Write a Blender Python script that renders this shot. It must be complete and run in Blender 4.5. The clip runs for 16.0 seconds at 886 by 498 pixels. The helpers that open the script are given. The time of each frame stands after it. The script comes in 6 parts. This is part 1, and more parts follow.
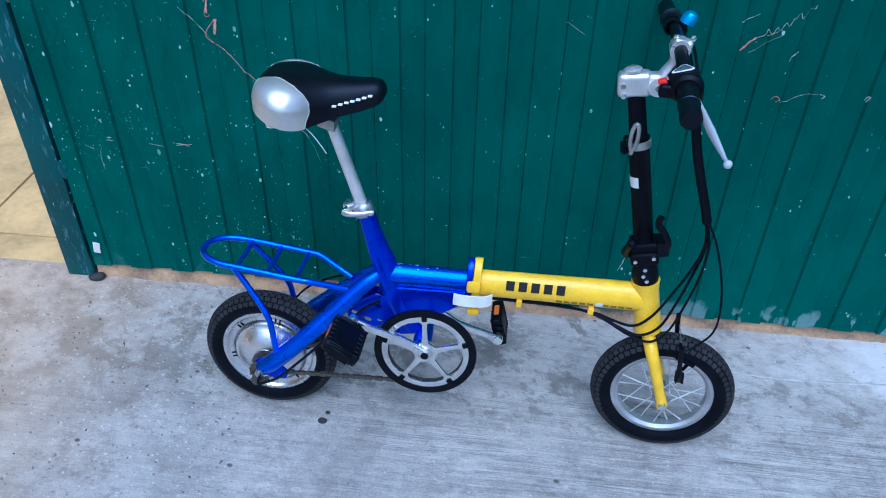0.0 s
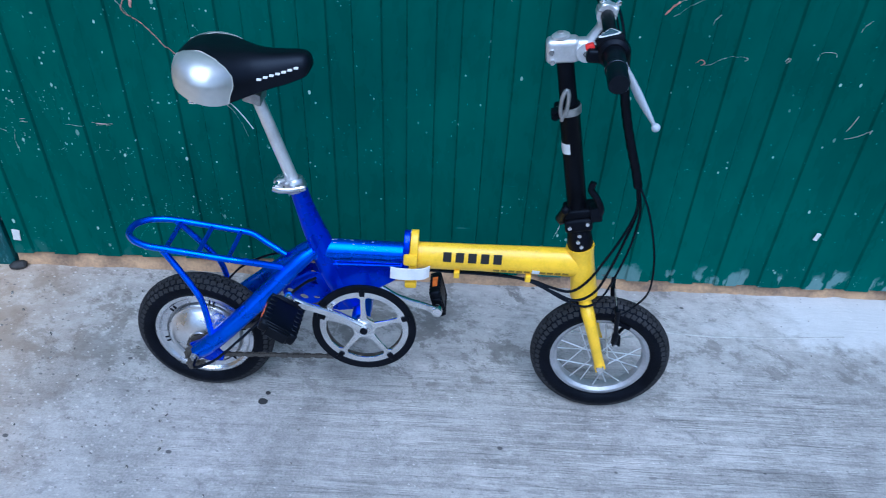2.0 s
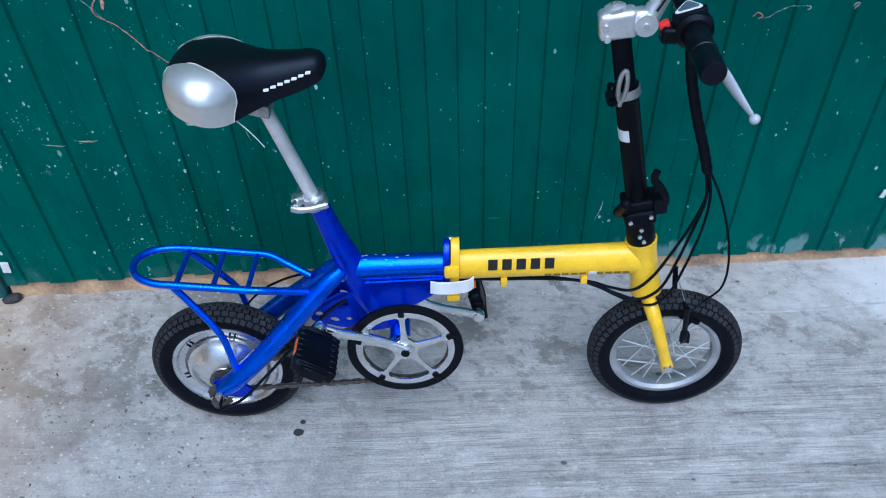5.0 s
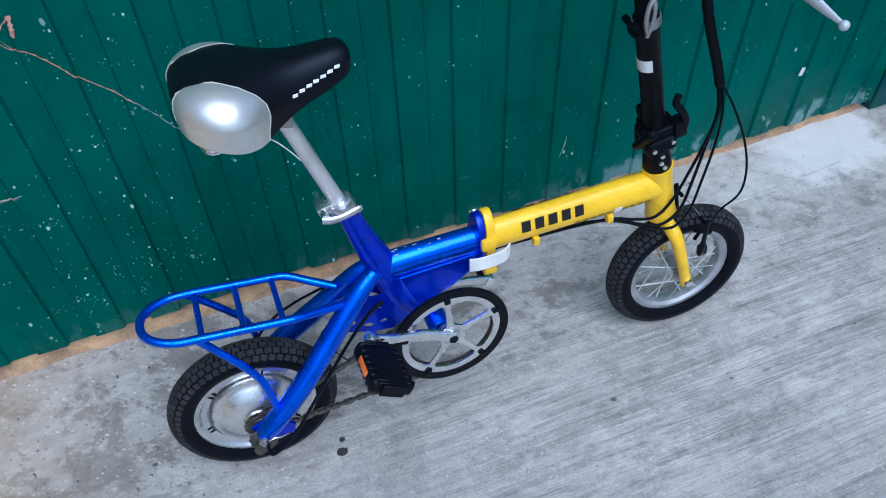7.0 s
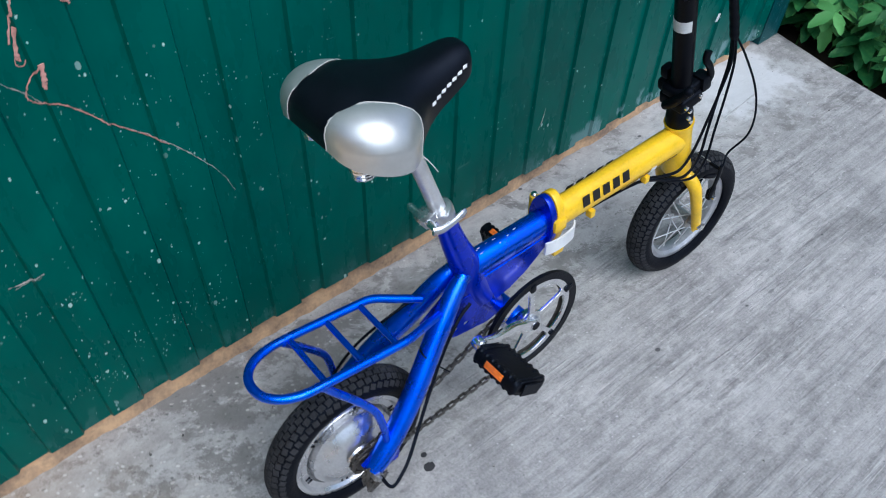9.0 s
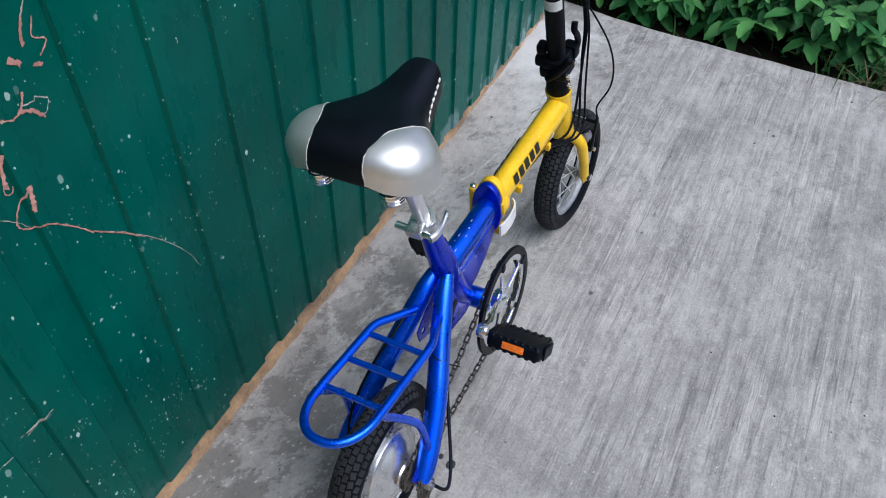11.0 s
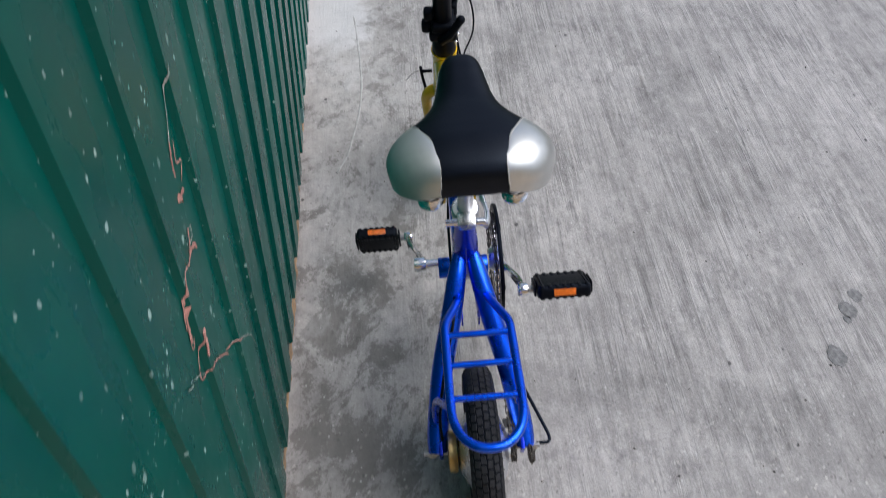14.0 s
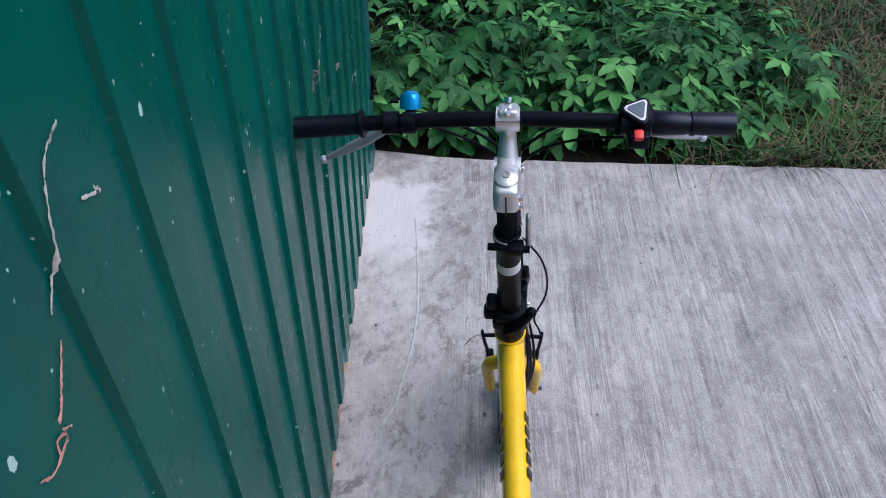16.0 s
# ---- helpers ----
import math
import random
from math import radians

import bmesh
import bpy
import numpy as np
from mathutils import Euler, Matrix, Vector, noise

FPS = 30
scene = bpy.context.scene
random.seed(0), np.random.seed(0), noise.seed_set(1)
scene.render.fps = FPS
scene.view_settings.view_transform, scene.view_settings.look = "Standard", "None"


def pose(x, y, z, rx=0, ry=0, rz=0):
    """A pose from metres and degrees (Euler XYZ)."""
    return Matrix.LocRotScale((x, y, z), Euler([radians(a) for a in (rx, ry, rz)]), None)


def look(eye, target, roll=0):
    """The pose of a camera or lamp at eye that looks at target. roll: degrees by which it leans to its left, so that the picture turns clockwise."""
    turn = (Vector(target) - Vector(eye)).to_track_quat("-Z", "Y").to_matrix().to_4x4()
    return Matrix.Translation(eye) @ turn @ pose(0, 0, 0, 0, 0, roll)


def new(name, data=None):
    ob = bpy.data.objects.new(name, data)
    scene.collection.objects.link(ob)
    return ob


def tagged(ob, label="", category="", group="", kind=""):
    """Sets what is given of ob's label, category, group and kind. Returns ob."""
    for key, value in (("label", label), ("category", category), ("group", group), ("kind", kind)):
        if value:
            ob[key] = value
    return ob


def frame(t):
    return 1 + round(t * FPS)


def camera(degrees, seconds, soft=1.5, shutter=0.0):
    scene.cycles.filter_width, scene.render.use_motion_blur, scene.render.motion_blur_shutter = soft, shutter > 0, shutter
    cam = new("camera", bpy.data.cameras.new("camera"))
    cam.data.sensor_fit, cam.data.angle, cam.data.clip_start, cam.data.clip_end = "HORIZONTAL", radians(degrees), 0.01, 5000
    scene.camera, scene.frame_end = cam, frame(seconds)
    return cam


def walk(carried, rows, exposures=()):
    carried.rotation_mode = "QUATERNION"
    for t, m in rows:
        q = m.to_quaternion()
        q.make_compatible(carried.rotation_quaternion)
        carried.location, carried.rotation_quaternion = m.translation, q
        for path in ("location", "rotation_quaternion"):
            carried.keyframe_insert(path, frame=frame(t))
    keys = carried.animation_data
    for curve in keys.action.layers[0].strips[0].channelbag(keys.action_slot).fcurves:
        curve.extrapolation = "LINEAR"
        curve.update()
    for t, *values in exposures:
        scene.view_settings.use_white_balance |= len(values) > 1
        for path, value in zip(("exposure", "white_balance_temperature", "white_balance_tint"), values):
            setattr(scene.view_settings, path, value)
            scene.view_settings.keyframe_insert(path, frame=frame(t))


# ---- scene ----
cam = camera(59.3, 16.0, 1.0, 0.35)
PATH = [
    (0, (0.158, -1.638, 1.463), (-0.001, -0.057, 0.248), 1.2),
    (0.5, (0.152, -1.621, 1.46), (0.012, -0.046, 0.236), 1.2),
    (1, (0.156, -1.613, 1.467), (0.031, -0.042, 0.237), 1.1),
    (1.5, (0.163, -1.614, 1.46), (0.089, -0.059, 0.204), 1.5),
    (2, (0.167, -1.628, 1.454), (0.165, -0.079, 0.189), 2.5),
    (2.5, (0.168, -1.636, 1.463), (0.258, -0.073, 0.217), 3.2),
    (3, (0.181, -1.628, 1.468), (0.286, -0.058, 0.234), 2.9),
    (3.5, (0.165, -1.602, 1.468), (0.261, -0.027, 0.238), 1.1),
    (4, (0.138, -1.574, 1.454), (0.169, -0.03, 0.183), -0.1),
    (4.5, (0.118, -1.482, 1.434), (0.086, 0.013, 0.106), -1.4),
    (5, (0.074, -1.408, 1.426), (0.087, 0.05, 0.057), -2.2),
    (5.2, (0.037, -1.412, 1.44), (0.12, 0.038, 0.065), -2.0),
    (7.3, (-0.35, -1.19, 1.417), (0.19, 0.029, -0.073), -1.9),
    (7.5, (-0.392, -1.174, 1.422), (0.219, 0.017, -0.063), -1.3),
    (8, (-0.561, -1.146, 1.44), (0.225, -0.036, -0.026), 1.3),
    (8.5, (-0.661, -1.089, 1.42), (0.19, -0.058, -0.067), 3.4),
    (9, (-0.682, -0.946, 1.406), (0.194, 0.031, -0.104), 2.6),
    (9.5, (-0.728, -0.857, 1.4), (0.271, -0.009, -0.111), 1.7),
    (9.7, (-0.772, -0.837, 1.405), (0.289, -0.047, -0.095), 2.1),
    (11.8, (-0.939, -0.593, 1.45), (0.297, -0.16, -0.062), 0.1),
    (12, (-0.922, -0.539, 1.448), (0.307, -0.167, -0.085), -0.4),
    (12.5, (-0.956, -0.405, 1.442), (0.265, -0.277, -0.137), 0.9),
    (13, (-1.036, -0.245, 1.46), (0.18, -0.322, -0.126), 3.1),
    (13.5, (-1.039, -0.194, 1.459), (0.19, -0.359, -0.11), 3.9),
    (14, (-0.996, -0.177, 1.475), (0.283, -0.36, -0.052), 4.4),
    (14.5, (-0.827, -0.186, 1.5), (0.536, -0.295, 0.041), 3.3),
    (15, (-0.63, -0.212, 1.517), (0.782, -0.25, 0.102), 2.7),
    (15.5, (-0.513, -0.217, 1.55), (0.91, -0.236, 0.145), 2.1),
    (16, (-0.48, -0.215, 1.555), (0.952, -0.227, 0.159), 1.7),
]
walk(cam, [(t, look(eye, target, roll)) for t, eye, target, roll in PATH],
     [(0.0, 0.55, 4480, 6), (2.0, 0.55, 4560, 6), (3.0, 0.54, 5000, 6), (4.5, 0.53, 5080, 7), (5.0, 0.54, 4880, 5), (9.0, 0.54, 5400, 6), (12.0, 0.51, 5900, 9), (13.2, 0.44, 6000, 9), (14.5, 0.44, 6000, 10), (16.0, 0.56, 5600, 17)])

# ---- light ----
world = bpy.data.worlds.new("sky")
scene.world = world
world.use_nodes = True
wn = world.node_tree.nodes
sky = wn.new("ShaderNodeTexSky")
sky.sky_type, sky.sun_disc = "NISHITA", False
sky.sun_elevation, sky.sun_rotation = radians(60), radians(170)
sky.dust_density, sky.air_density = 4.0, 1.0
world.node_tree.links.new(sky.outputs[0], wn["Background"].inputs["Color"])
wn["Background"].inputs["Strength"].default_value = 0.085
sun_data = bpy.data.lights.new("sun", "SUN")
sun_data.energy, sun_data.angle, sun_data.color = 1.5, radians(60), (1.0, 0.95, 0.88)
sun = new("sun", sun_data)
sun.matrix_world = look((-0.4, -2.4, 4.2), (0, 0, 0))

# ---- materials ----


def mat(name, colour, rough=0.5, metal=0.0, coat=0.0, noise_scale=0.0, amount=0.0, bump=0.0, bump_scale=200.0, second=None, spec=None):
    """A Principled material with colour variation at two scales and a fine bump."""
    m = bpy.data.materials.new(name)
    m.use_nodes = True
    nt = m.node_tree
    p = nt.nodes["Principled BSDF"]
    p.inputs["Base Color"].default_value = (*colour, 1)
    p.inputs["Roughness"].default_value = rough
    p.inputs["Metallic"].default_value = metal
    p.inputs["Coat Weight"].default_value = coat
    p.inputs["Coat Roughness"].default_value = 0.08
    if spec is not None:
        p.inputs["Specular IOR Level"].default_value = spec
    tc = nt.nodes.new("ShaderNodeTexCoord")
    if amount > 0:
        big, fine = nt.nodes.new("ShaderNodeTexNoise"), nt.nodes.new("ShaderNodeTexNoise")
        big.inputs["Scale"].default_value, big.inputs["Detail"].default_value = noise_scale, 6
        fine.inputs["Scale"].default_value, fine.inputs["Detail"].default_value = noise_scale * 9, 4
        add = nt.nodes.new("ShaderNodeMath")
        add.operation = "MULTIPLY_ADD"
        add.inputs[1].default_value = 0.4
        nt.links.new(tc.outputs["Object"], big.inputs["Vector"])
        nt.links.new(tc.outputs["Object"], fine.inputs["Vector"])
        nt.links.new(fine.outputs["Fac"], add.inputs[0])
        nt.links.new(big.outputs["Fac"], add.inputs[2])
        ramp = nt.nodes.new("ShaderNodeValToRGB")
        lo = second if second else tuple(c * (1 - amount) for c in colour)
        hi = tuple(min(1, c * (1 + amount * 0.6)) for c in colour)
        ramp.color_ramp.elements[0].position, ramp.color_ramp.elements[0].color = 0.48, (*lo, 1)
        ramp.color_ramp.elements[1].position, ramp.color_ramp.elements[1].color = 0.86, (*hi, 1)
        nt.links.new(add.outputs[0], ramp.inputs["Fac"])
        nt.links.new(ramp.outputs["Color"], p.inputs["Base Color"])
        rr = nt.nodes.new("ShaderNodeMapRange")
        rr.inputs["To Min"].default_value, rr.inputs["To Max"].default_value = rough * 0.8, min(1, rough * 1.25)
        nt.links.new(big.outputs["Fac"], rr.inputs["Value"])
        nt.links.new(rr.outputs[0], p.inputs["Roughness"])
    if bump > 0:
        n = nt.nodes.new("ShaderNodeTexNoise")
        n.inputs["Scale"].default_value, n.inputs["Detail"].default_value = bump_scale, 5
        b = nt.nodes.new("ShaderNodeBump")
        b.inputs["Strength"].default_value, b.inputs["Distance"].default_value = bump, 0.002
        nt.links.new(tc.outputs["Object"], n.inputs["Vector"])
        nt.links.new(n.outputs["Fac"], b.inputs["Height"])
        nt.links.new(b.outputs["Normal"], p.inputs["Normal"])
    return m


class Graph:
    """Short hand for building node materials."""

    def __init__(self, name):
        self.m = bpy.data.materials.new(name)
        self.m.use_nodes = True
        self.t = self.m.node_tree
        self.p = self.t.nodes["Principled BSDF"]

    def node(self, kind, **sockets):
        n = self.t.nodes.new(kind)
        for key, v in sockets.items():
            self.put(n.inputs[key.replace("_", " ")], v)
        return n

    def put(self, socket, v):
        if isinstance(v, bpy.types.NodeSocket):
            self.t.links.new(v, socket)
        else:
            socket.default_value = v

    def math(self, op, a, b=0.0, c=0.0):
        n = self.t.nodes.new("ShaderNodeMath")
        n.operation = op
        for i, v in enumerate((a, b, c)):
            self.put(n.inputs[i], v)
        return n.outputs[0]

    def mix(self, f, a, b):
        n = self.t.nodes.new("ShaderNodeMix")
        n.data_type = "RGBA"
        self.put(n.inputs["Factor"], f)
        for s, v in ((n.inputs[6], a), (n.inputs[7], b)):
            self.put(s, v if isinstance(v, bpy.types.NodeSocket) else (*v, 1))
        return n.outputs[2]

    def step(self, v, lo, hi, a=0.0, b=1.0):
        n = self.t.nodes.new("ShaderNodeMapRange")
        n.interpolation_type = "SMOOTHSTEP"
        self.put(n.inputs["Value"], v)
        for key, x in (("From Min", lo), ("From Max", hi), ("To Min", a), ("To Max", b)):
            n.inputs[key].default_value = x
        return n.outputs[0]

    def coord(self, scale=(1, 1, 1), rot=0.0):
        tc = self.t.nodes.new("ShaderNodeTexCoord")
        mp = self.t.nodes.new("ShaderNodeMapping")
        mp.inputs["Scale"].default_value = scale
        source = tc.outputs["Object"]
        if rot:
            turn = self.t.nodes.new("ShaderNodeMapping")
            turn.inputs["Rotation"].default_value = (0, 0, rot)
            self.t.links.new(source, turn.inputs["Vector"])
            source = turn.outputs[0]
        self.t.links.new(source, mp.inputs["Vector"])
        return mp.outputs[0]

    def noise(self, vec, scale, detail=5.0, rough=0.55, distortion=0.0):
        n = self.node("ShaderNodeTexNoise", Scale=scale, Detail=detail, Roughness=rough, Distortion=distortion, Vector=vec)
        return n.outputs["Fac"]

    def bump(self, height, strength, distance):
        n = self.node("ShaderNodeBump", Strength=strength, Distance=distance, Height=height)
        self.t.links.new(n.outputs[0], self.p.inputs["Normal"])


def concrete_material():
    g = Graph("broomed_concrete")
    flat = g.coord()
    big = g.noise(flat, 1.6, 6)
    mid = g.noise(flat, 9, 8, 0.65)
    grain = g.noise(flat, 180, 4, 0.7)
    streak = g.noise(g.coord((2.6, 44, 1), radians(0.6)), 1.0, 5, 0.62, 0.15)
    fine = g.noise(g.coord((9, 105, 1), radians(0.9)), 1.0, 4, 0.65, 0.2)
    cloud = g.noise(flat, 34, 6, 0.7)
    sep = g.node("ShaderNodeSeparateXYZ", Vector=flat)
    x, y = sep.outputs[0], sep.outputs[1]
    rough_end = g.step(g.math("ADD", x, g.math("MULTIPLY", big, 0.5)), -0.3, 0.2, 1.0, 0.0)
    trowel = g.step(g.math("ADD", y, g.math("MULTIPLY", mid, 0.12)), -0.26, -0.16)
    broom = g.math("MULTIPLY", g.math("SUBTRACT", 1.0, g.math("MULTIPLY", rough_end, 0.7)), g.math("SUBTRACT", 1.0, g.math("MULTIPLY", trowel, 0.8)))
    broom = g.math("MULTIPLY", broom, g.step(g.noise(g.coord((1.0, 1.6, 1)), 2.6, 5, 0.6), 0.36, 0.62, 0.4, 1.0))
    tone = g.math("ADD", g.math("MULTIPLY", big, 0.5), g.math("MULTIPLY", mid, 0.45))
    tone = g.math("ADD", tone, g.math("MULTIPLY", g.math("SUBTRACT", g.noise(flat, 4.0, 4, 0.6), 0.5), 0.4))
    tone = g.math("ADD", tone, g.math("MULTIPLY", g.math("SUBTRACT", g.noise(g.coord((5, 11, 1), radians(0.6)), 1.0, 8, 0.7, 0.3), 0.5), 0.45))
    tone = g.math("ADD", tone, g.math("MULTIPLY", g.math("SUBTRACT", cloud, 0.5), 0.4))
    tone = g.math("ADD", tone, g.math("MULTIPLY", g.math("SUBTRACT", streak, 0.5), g.math("MULTIPLY", broom, 0.8)))
    tone = g.math("ADD", tone, g.math("MULTIPLY", g.math("SUBTRACT", fine, 0.5), g.math("MULTIPLY", broom, 0.35)))
    tone = g.math("ADD", tone, g.math("MULTIPLY", g.math("SUBTRACT", grain, 0.5), g.math("SUBTRACT", 0.55, g.math("MULTIPLY", trowel, 0.3))))
    col = g.mix(g.step(tone, 0.05, 0.85), (0.155, 0.151, 0.147), (0.52, 0.50, 0.485))
    # ragged patches where the skin has worn off, darker and coarser
    crust = g.noise(g.coord((1.0, 1.7, 1), radians(0.6)), 24.0, 10, 0.72, 0.4)
    patchy = g.step(g.noise(flat, 3.7, 5, 0.6), 0.42, 0.62, 0.15, 1.0)
    col = g.mix(g.math("MULTIPLY", g.math("MULTIPLY", g.step(crust, 0.53, 0.59), patchy), 0.36), col, (0.12, 0.118, 0.118))
    col = g.mix(g.math("MULTIPLY", g.math("MULTIPLY", g.step(crust, 0.40, 0.45, 1.0, 0.0), patchy), 0.3), col, (0.62, 0.605, 0.59))
    # long scored lines of the broom, each a dark groove with a pale lip
    groove_height = 0.0
    for k, (along, across, most) in enumerate(((0.8, 14, 0.30), (1.2, 24, 0.25), (1.7, 41, 0.17))):
        line = g.math("SUBTRACT", g.noise(g.coord((along, across, 1), radians(0.5 + 0.2 * k)), 1.0, 3.0, 0.55, 0.15), 0.5)
        width = 0.030 + 0.007 * k
        dark = g.step(g.math("ABSOLUTE", line), width * 0.2, width * 0.95, 1.0, 0.0)
        lip = g.step(g.math("ABSOLUTE", g.math("SUBTRACT", line, width * 2.2)), width * 0.2, width * 0.95, 1.0, 0.0)
        shown = g.math("MULTIPLY", broom, g.step(g.noise(g.coord((1.6, 7, 1)), 2.3 + 1.0 * k, 6, 0.7), 0.45, 0.57, 0.0, 1.0))
        dark, lip = g.math("MULTIPLY", dark, shown), g.math("MULTIPLY", lip, shown)
        col = g.mix(g.math("MULTIPLY", dark, most), col, (0.115, 0.112, 0.112))
        col = g.mix(g.math("MULTIPLY", lip, most * 0.8), col, (0.66, 0.645, 0.63))
        groove_height = g.math("ADD", groove_height, g.math("MULTIPLY", g.math("SUBTRACT", lip, dark), 0.5))
    # short dark nicks and pale scrapes along the lines
    for k, (sx, sy, share, tint, most) in enumerate(((26, 78, 0.76, (0.09, 0.09, 0.092), 0.45), (40, 90, 0.76, (0.66, 0.65, 0.64), 0.4), (17, 45, 0.82, (0.10, 0.10, 0.103), 0.42))):
        nick = g.node("ShaderNodeTexVoronoi", Scale=1.0, Randomness=1.0, Vector=g.coord((sx, sy, 1), radians(0.6 + 4 * (k - 1))))
        ns = g.node("ShaderNodeSeparateColor", Color=nick.outputs["Color"])
        size = g.math("ADD", g.math("MULTIPLY", ns.outputs[1], 0.20), 0.08)
        mark = g.math("MULTIPLY", g.math("LESS_THAN", g.math("ADD", nick.outputs["Distance"], g.math("MULTIPLY", grain, 0.12)), size), g.math("GREATER_THAN", ns.outputs[0], share))
        mark = g.math("MULTIPLY", mark, g.step(g.noise(flat, 3.4 + k, 4, 0.6), 0.42, 0.6, 0.15, 1.0))
        col = g.mix(g.math("MULTIPLY", mark, most), col, tint)
    # dark crusty stains along the gate's foot, with painted shade at the left end
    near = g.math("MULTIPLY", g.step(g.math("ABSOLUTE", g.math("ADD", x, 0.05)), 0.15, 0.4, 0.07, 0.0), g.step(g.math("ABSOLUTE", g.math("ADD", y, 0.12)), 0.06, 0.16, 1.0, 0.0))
    # shade painted into the stain mask towards the left end
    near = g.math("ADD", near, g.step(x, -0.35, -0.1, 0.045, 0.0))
    stain_shade = g.math("MULTIPLY", g.step(g.math("ADD", g.noise(g.coord((3, 4.2, 1), 0.5), 2.3, 12, 0.78, 0.25), near), 0.525, 0.585), g.step(g.math("ADD", y, g.math("MULTIPLY", mid, 0.2)), -0.42, -0.2))
    stain_shade = g.math("MULTIPLY", stain_shade, g.step(x, 0.6, 1.0, 1.0, 0.8))
    col = g.mix(g.math("MULTIPLY", stain_shade, 0.62), col, (0.115, 0.110, 0.10))
    pale = g.math("MULTIPLY", g.step(g.noise(g.coord((2, 3, 1)), 3.0, 10, 0.68), 0.52, 0.62), g.step(y, -0.45, -0.15))
    pale = g.math("MULTIPLY", pale, g.step(x, 0.5, 1.0, 0.3, 0.6))
    col = g.mix(pale, col, (0.53, 0.525, 0.52))
    patch = g.math("MULTIPLY", g.step(g.math("ADD", x, g.math("MULTIPLY", mid, 0.5)), 1.2, 1.42), g.step(g.math("ADD", g.math("ADD", y, g.math("MULTIPLY", x, 0.12)), g.math("MULTIPLY", g.noise(flat, 14, 10, 0.72), 0.3)), 0.07, 0.15))
    patch = g.math("MULTIPLY", patch, g.step(g.math("ADD", x, g.math("MULTIPLY", g.noise(flat, 12, 5, 0.6), 0.2)), 1.48, 1.53, 1.0, 0.0))
    col = g.mix(g.math("MULTIPLY", patch, 0.7), col, (0.66, 0.66, 0.67))
    vor3 = g.node("ShaderNodeTexVoronoi", Scale=75.0, Randomness=1.0, Vector=g.coord((1, 1.3, 1), 0.4))
    seed3 = g.node("ShaderNodeSeparateColor", Color=vor3.outputs["Color"])
    fleck = g.math("MULTIPLY", g.step(vor3.outputs["Distance"], 0.14, 0.24, 1.0, 0.0), g.math("GREATER_THAN", seed3.outputs[0], 0.84))
    col = g.mix(g.math("MULTIPLY", fleck, 0.5), col, g.mix(g.math("GREATER_THAN", seed3.outputs[1], 0.45), (0.11, 0.11, 0.115), (0.70, 0.69, 0.68)))
    # sandy dust on the rough end, with warm light from the left painted in
    sand_light = g.math("MULTIPLY", g.step(g.math("ADD", x, g.math("MULTIPLY", mid, 0.5)), -1.05, -0.30, 1.0, 0.0), 0.75)
    col = g.mix(sand_light, col, g.mix(g.step(mid, 0.35, 0.65), (0.40, 0.275, 0.17), (0.68, 0.50, 0.335)))
    # exposed pebbles, pale and dark, and crumbs
    vor = g.node("ShaderNodeTexVoronoi", Scale=38.0, Randomness=1.0, Vector=g.coord((1, 1.5, 1), 0.6))
    seed = g.node("ShaderNodeSeparateColor", Color=vor.outputs["Color"])
    dot = g.math("MULTIPLY", g.step(g.math("ADD", vor.outputs["Distance"], g.math("MULTIPLY", g.math("SUBTRACT", grain, 0.5), 0.3)), 0.10, 0.2, 1.0, 0.0), g.math("GREATER_THAN", seed.outputs[0], 0.35))
    peb = g.math("MULTIPLY", dot, g.math("MAXIMUM", rough_end, 0.12))
    col = g.mix(g.math("MULTIPLY", peb, 0.6), col, g.mix(g.math("GREATER_THAN", seed.outputs[1], 0.45), (0.07, 0.07, 0.072), (0.66, 0.63, 0.6)))
    vor4 = g.node("ShaderNodeTexVoronoi", Scale=72.0, Randomness=1.0, Vector=g.coord((1, 1.4, 1), 0.3))
    seed4 = g.node("ShaderNodeSeparateColor", Color=vor4.outputs["Color"])
    small = g.math("MULTIPLY", g.math("LESS_THAN", vor4.outputs["Distance"], g.math("ADD", 0.1, g.math("MULTIPLY", seed4.outputs[2], 0.2))), g.math("GREATER_THAN", seed4.outputs[0], 0.5))
    col = g.mix(g.math("MULTIPLY", g.math("MULTIPLY", small, rough_end), 0.42), col, g.mix(g.math("GREATER_THAN", seed4.outputs[1], 0.6), (0.10, 0.09, 0.085), (0.62, 0.57, 0.52)))
    vor2 = g.node("ShaderNodeTexVoronoi", Scale=7.0, Randomness=1.0, Vector=g.coord((1, 1.4, 1), 0.2))
    seed2 = g.node("ShaderNodeSeparateColor", Color=vor2.outputs["Color"])
    chip = g.math("MULTIPLY", g.step(vor2.outputs["Distance"], 0.035, 0.06, 1.0, 0.0), g.math("GREATER_THAN", seed2.outputs[0], 0.3))
    col = g.mix(g.math("MULTIPLY", chip, 0.85), col, (0.06, 0.06, 0.062))
    g.put(g.p.inputs["Base Color"], col)
    g.p.inputs["Roughness"].default_value = 0.88
    h = g.math("ADD", g.math("MULTIPLY", fine, g.math("MULTIPLY", broom, 0.3)), g.math("MULTIPLY", grain, 0.3))
    h = g.math("ADD", h, g.math("MULTIPLY", streak, g.math("MULTIPLY", broom, 0.7)))
    h = g.math("ADD", h, g.math("MULTIPLY", mid, 0.5))
    h = g.math("ADD", h, g.math("ADD", g.math("MULTIPLY", crust, g.math("MULTIPLY", patchy, 0.5)), g.math("MULTIPLY", groove_height, 0.45)))
    h = g.math("ADD", h, g.math("MULTIPLY", peb, 0.25))
    g.bump(h, 0.8, 0.004)
    return g.m


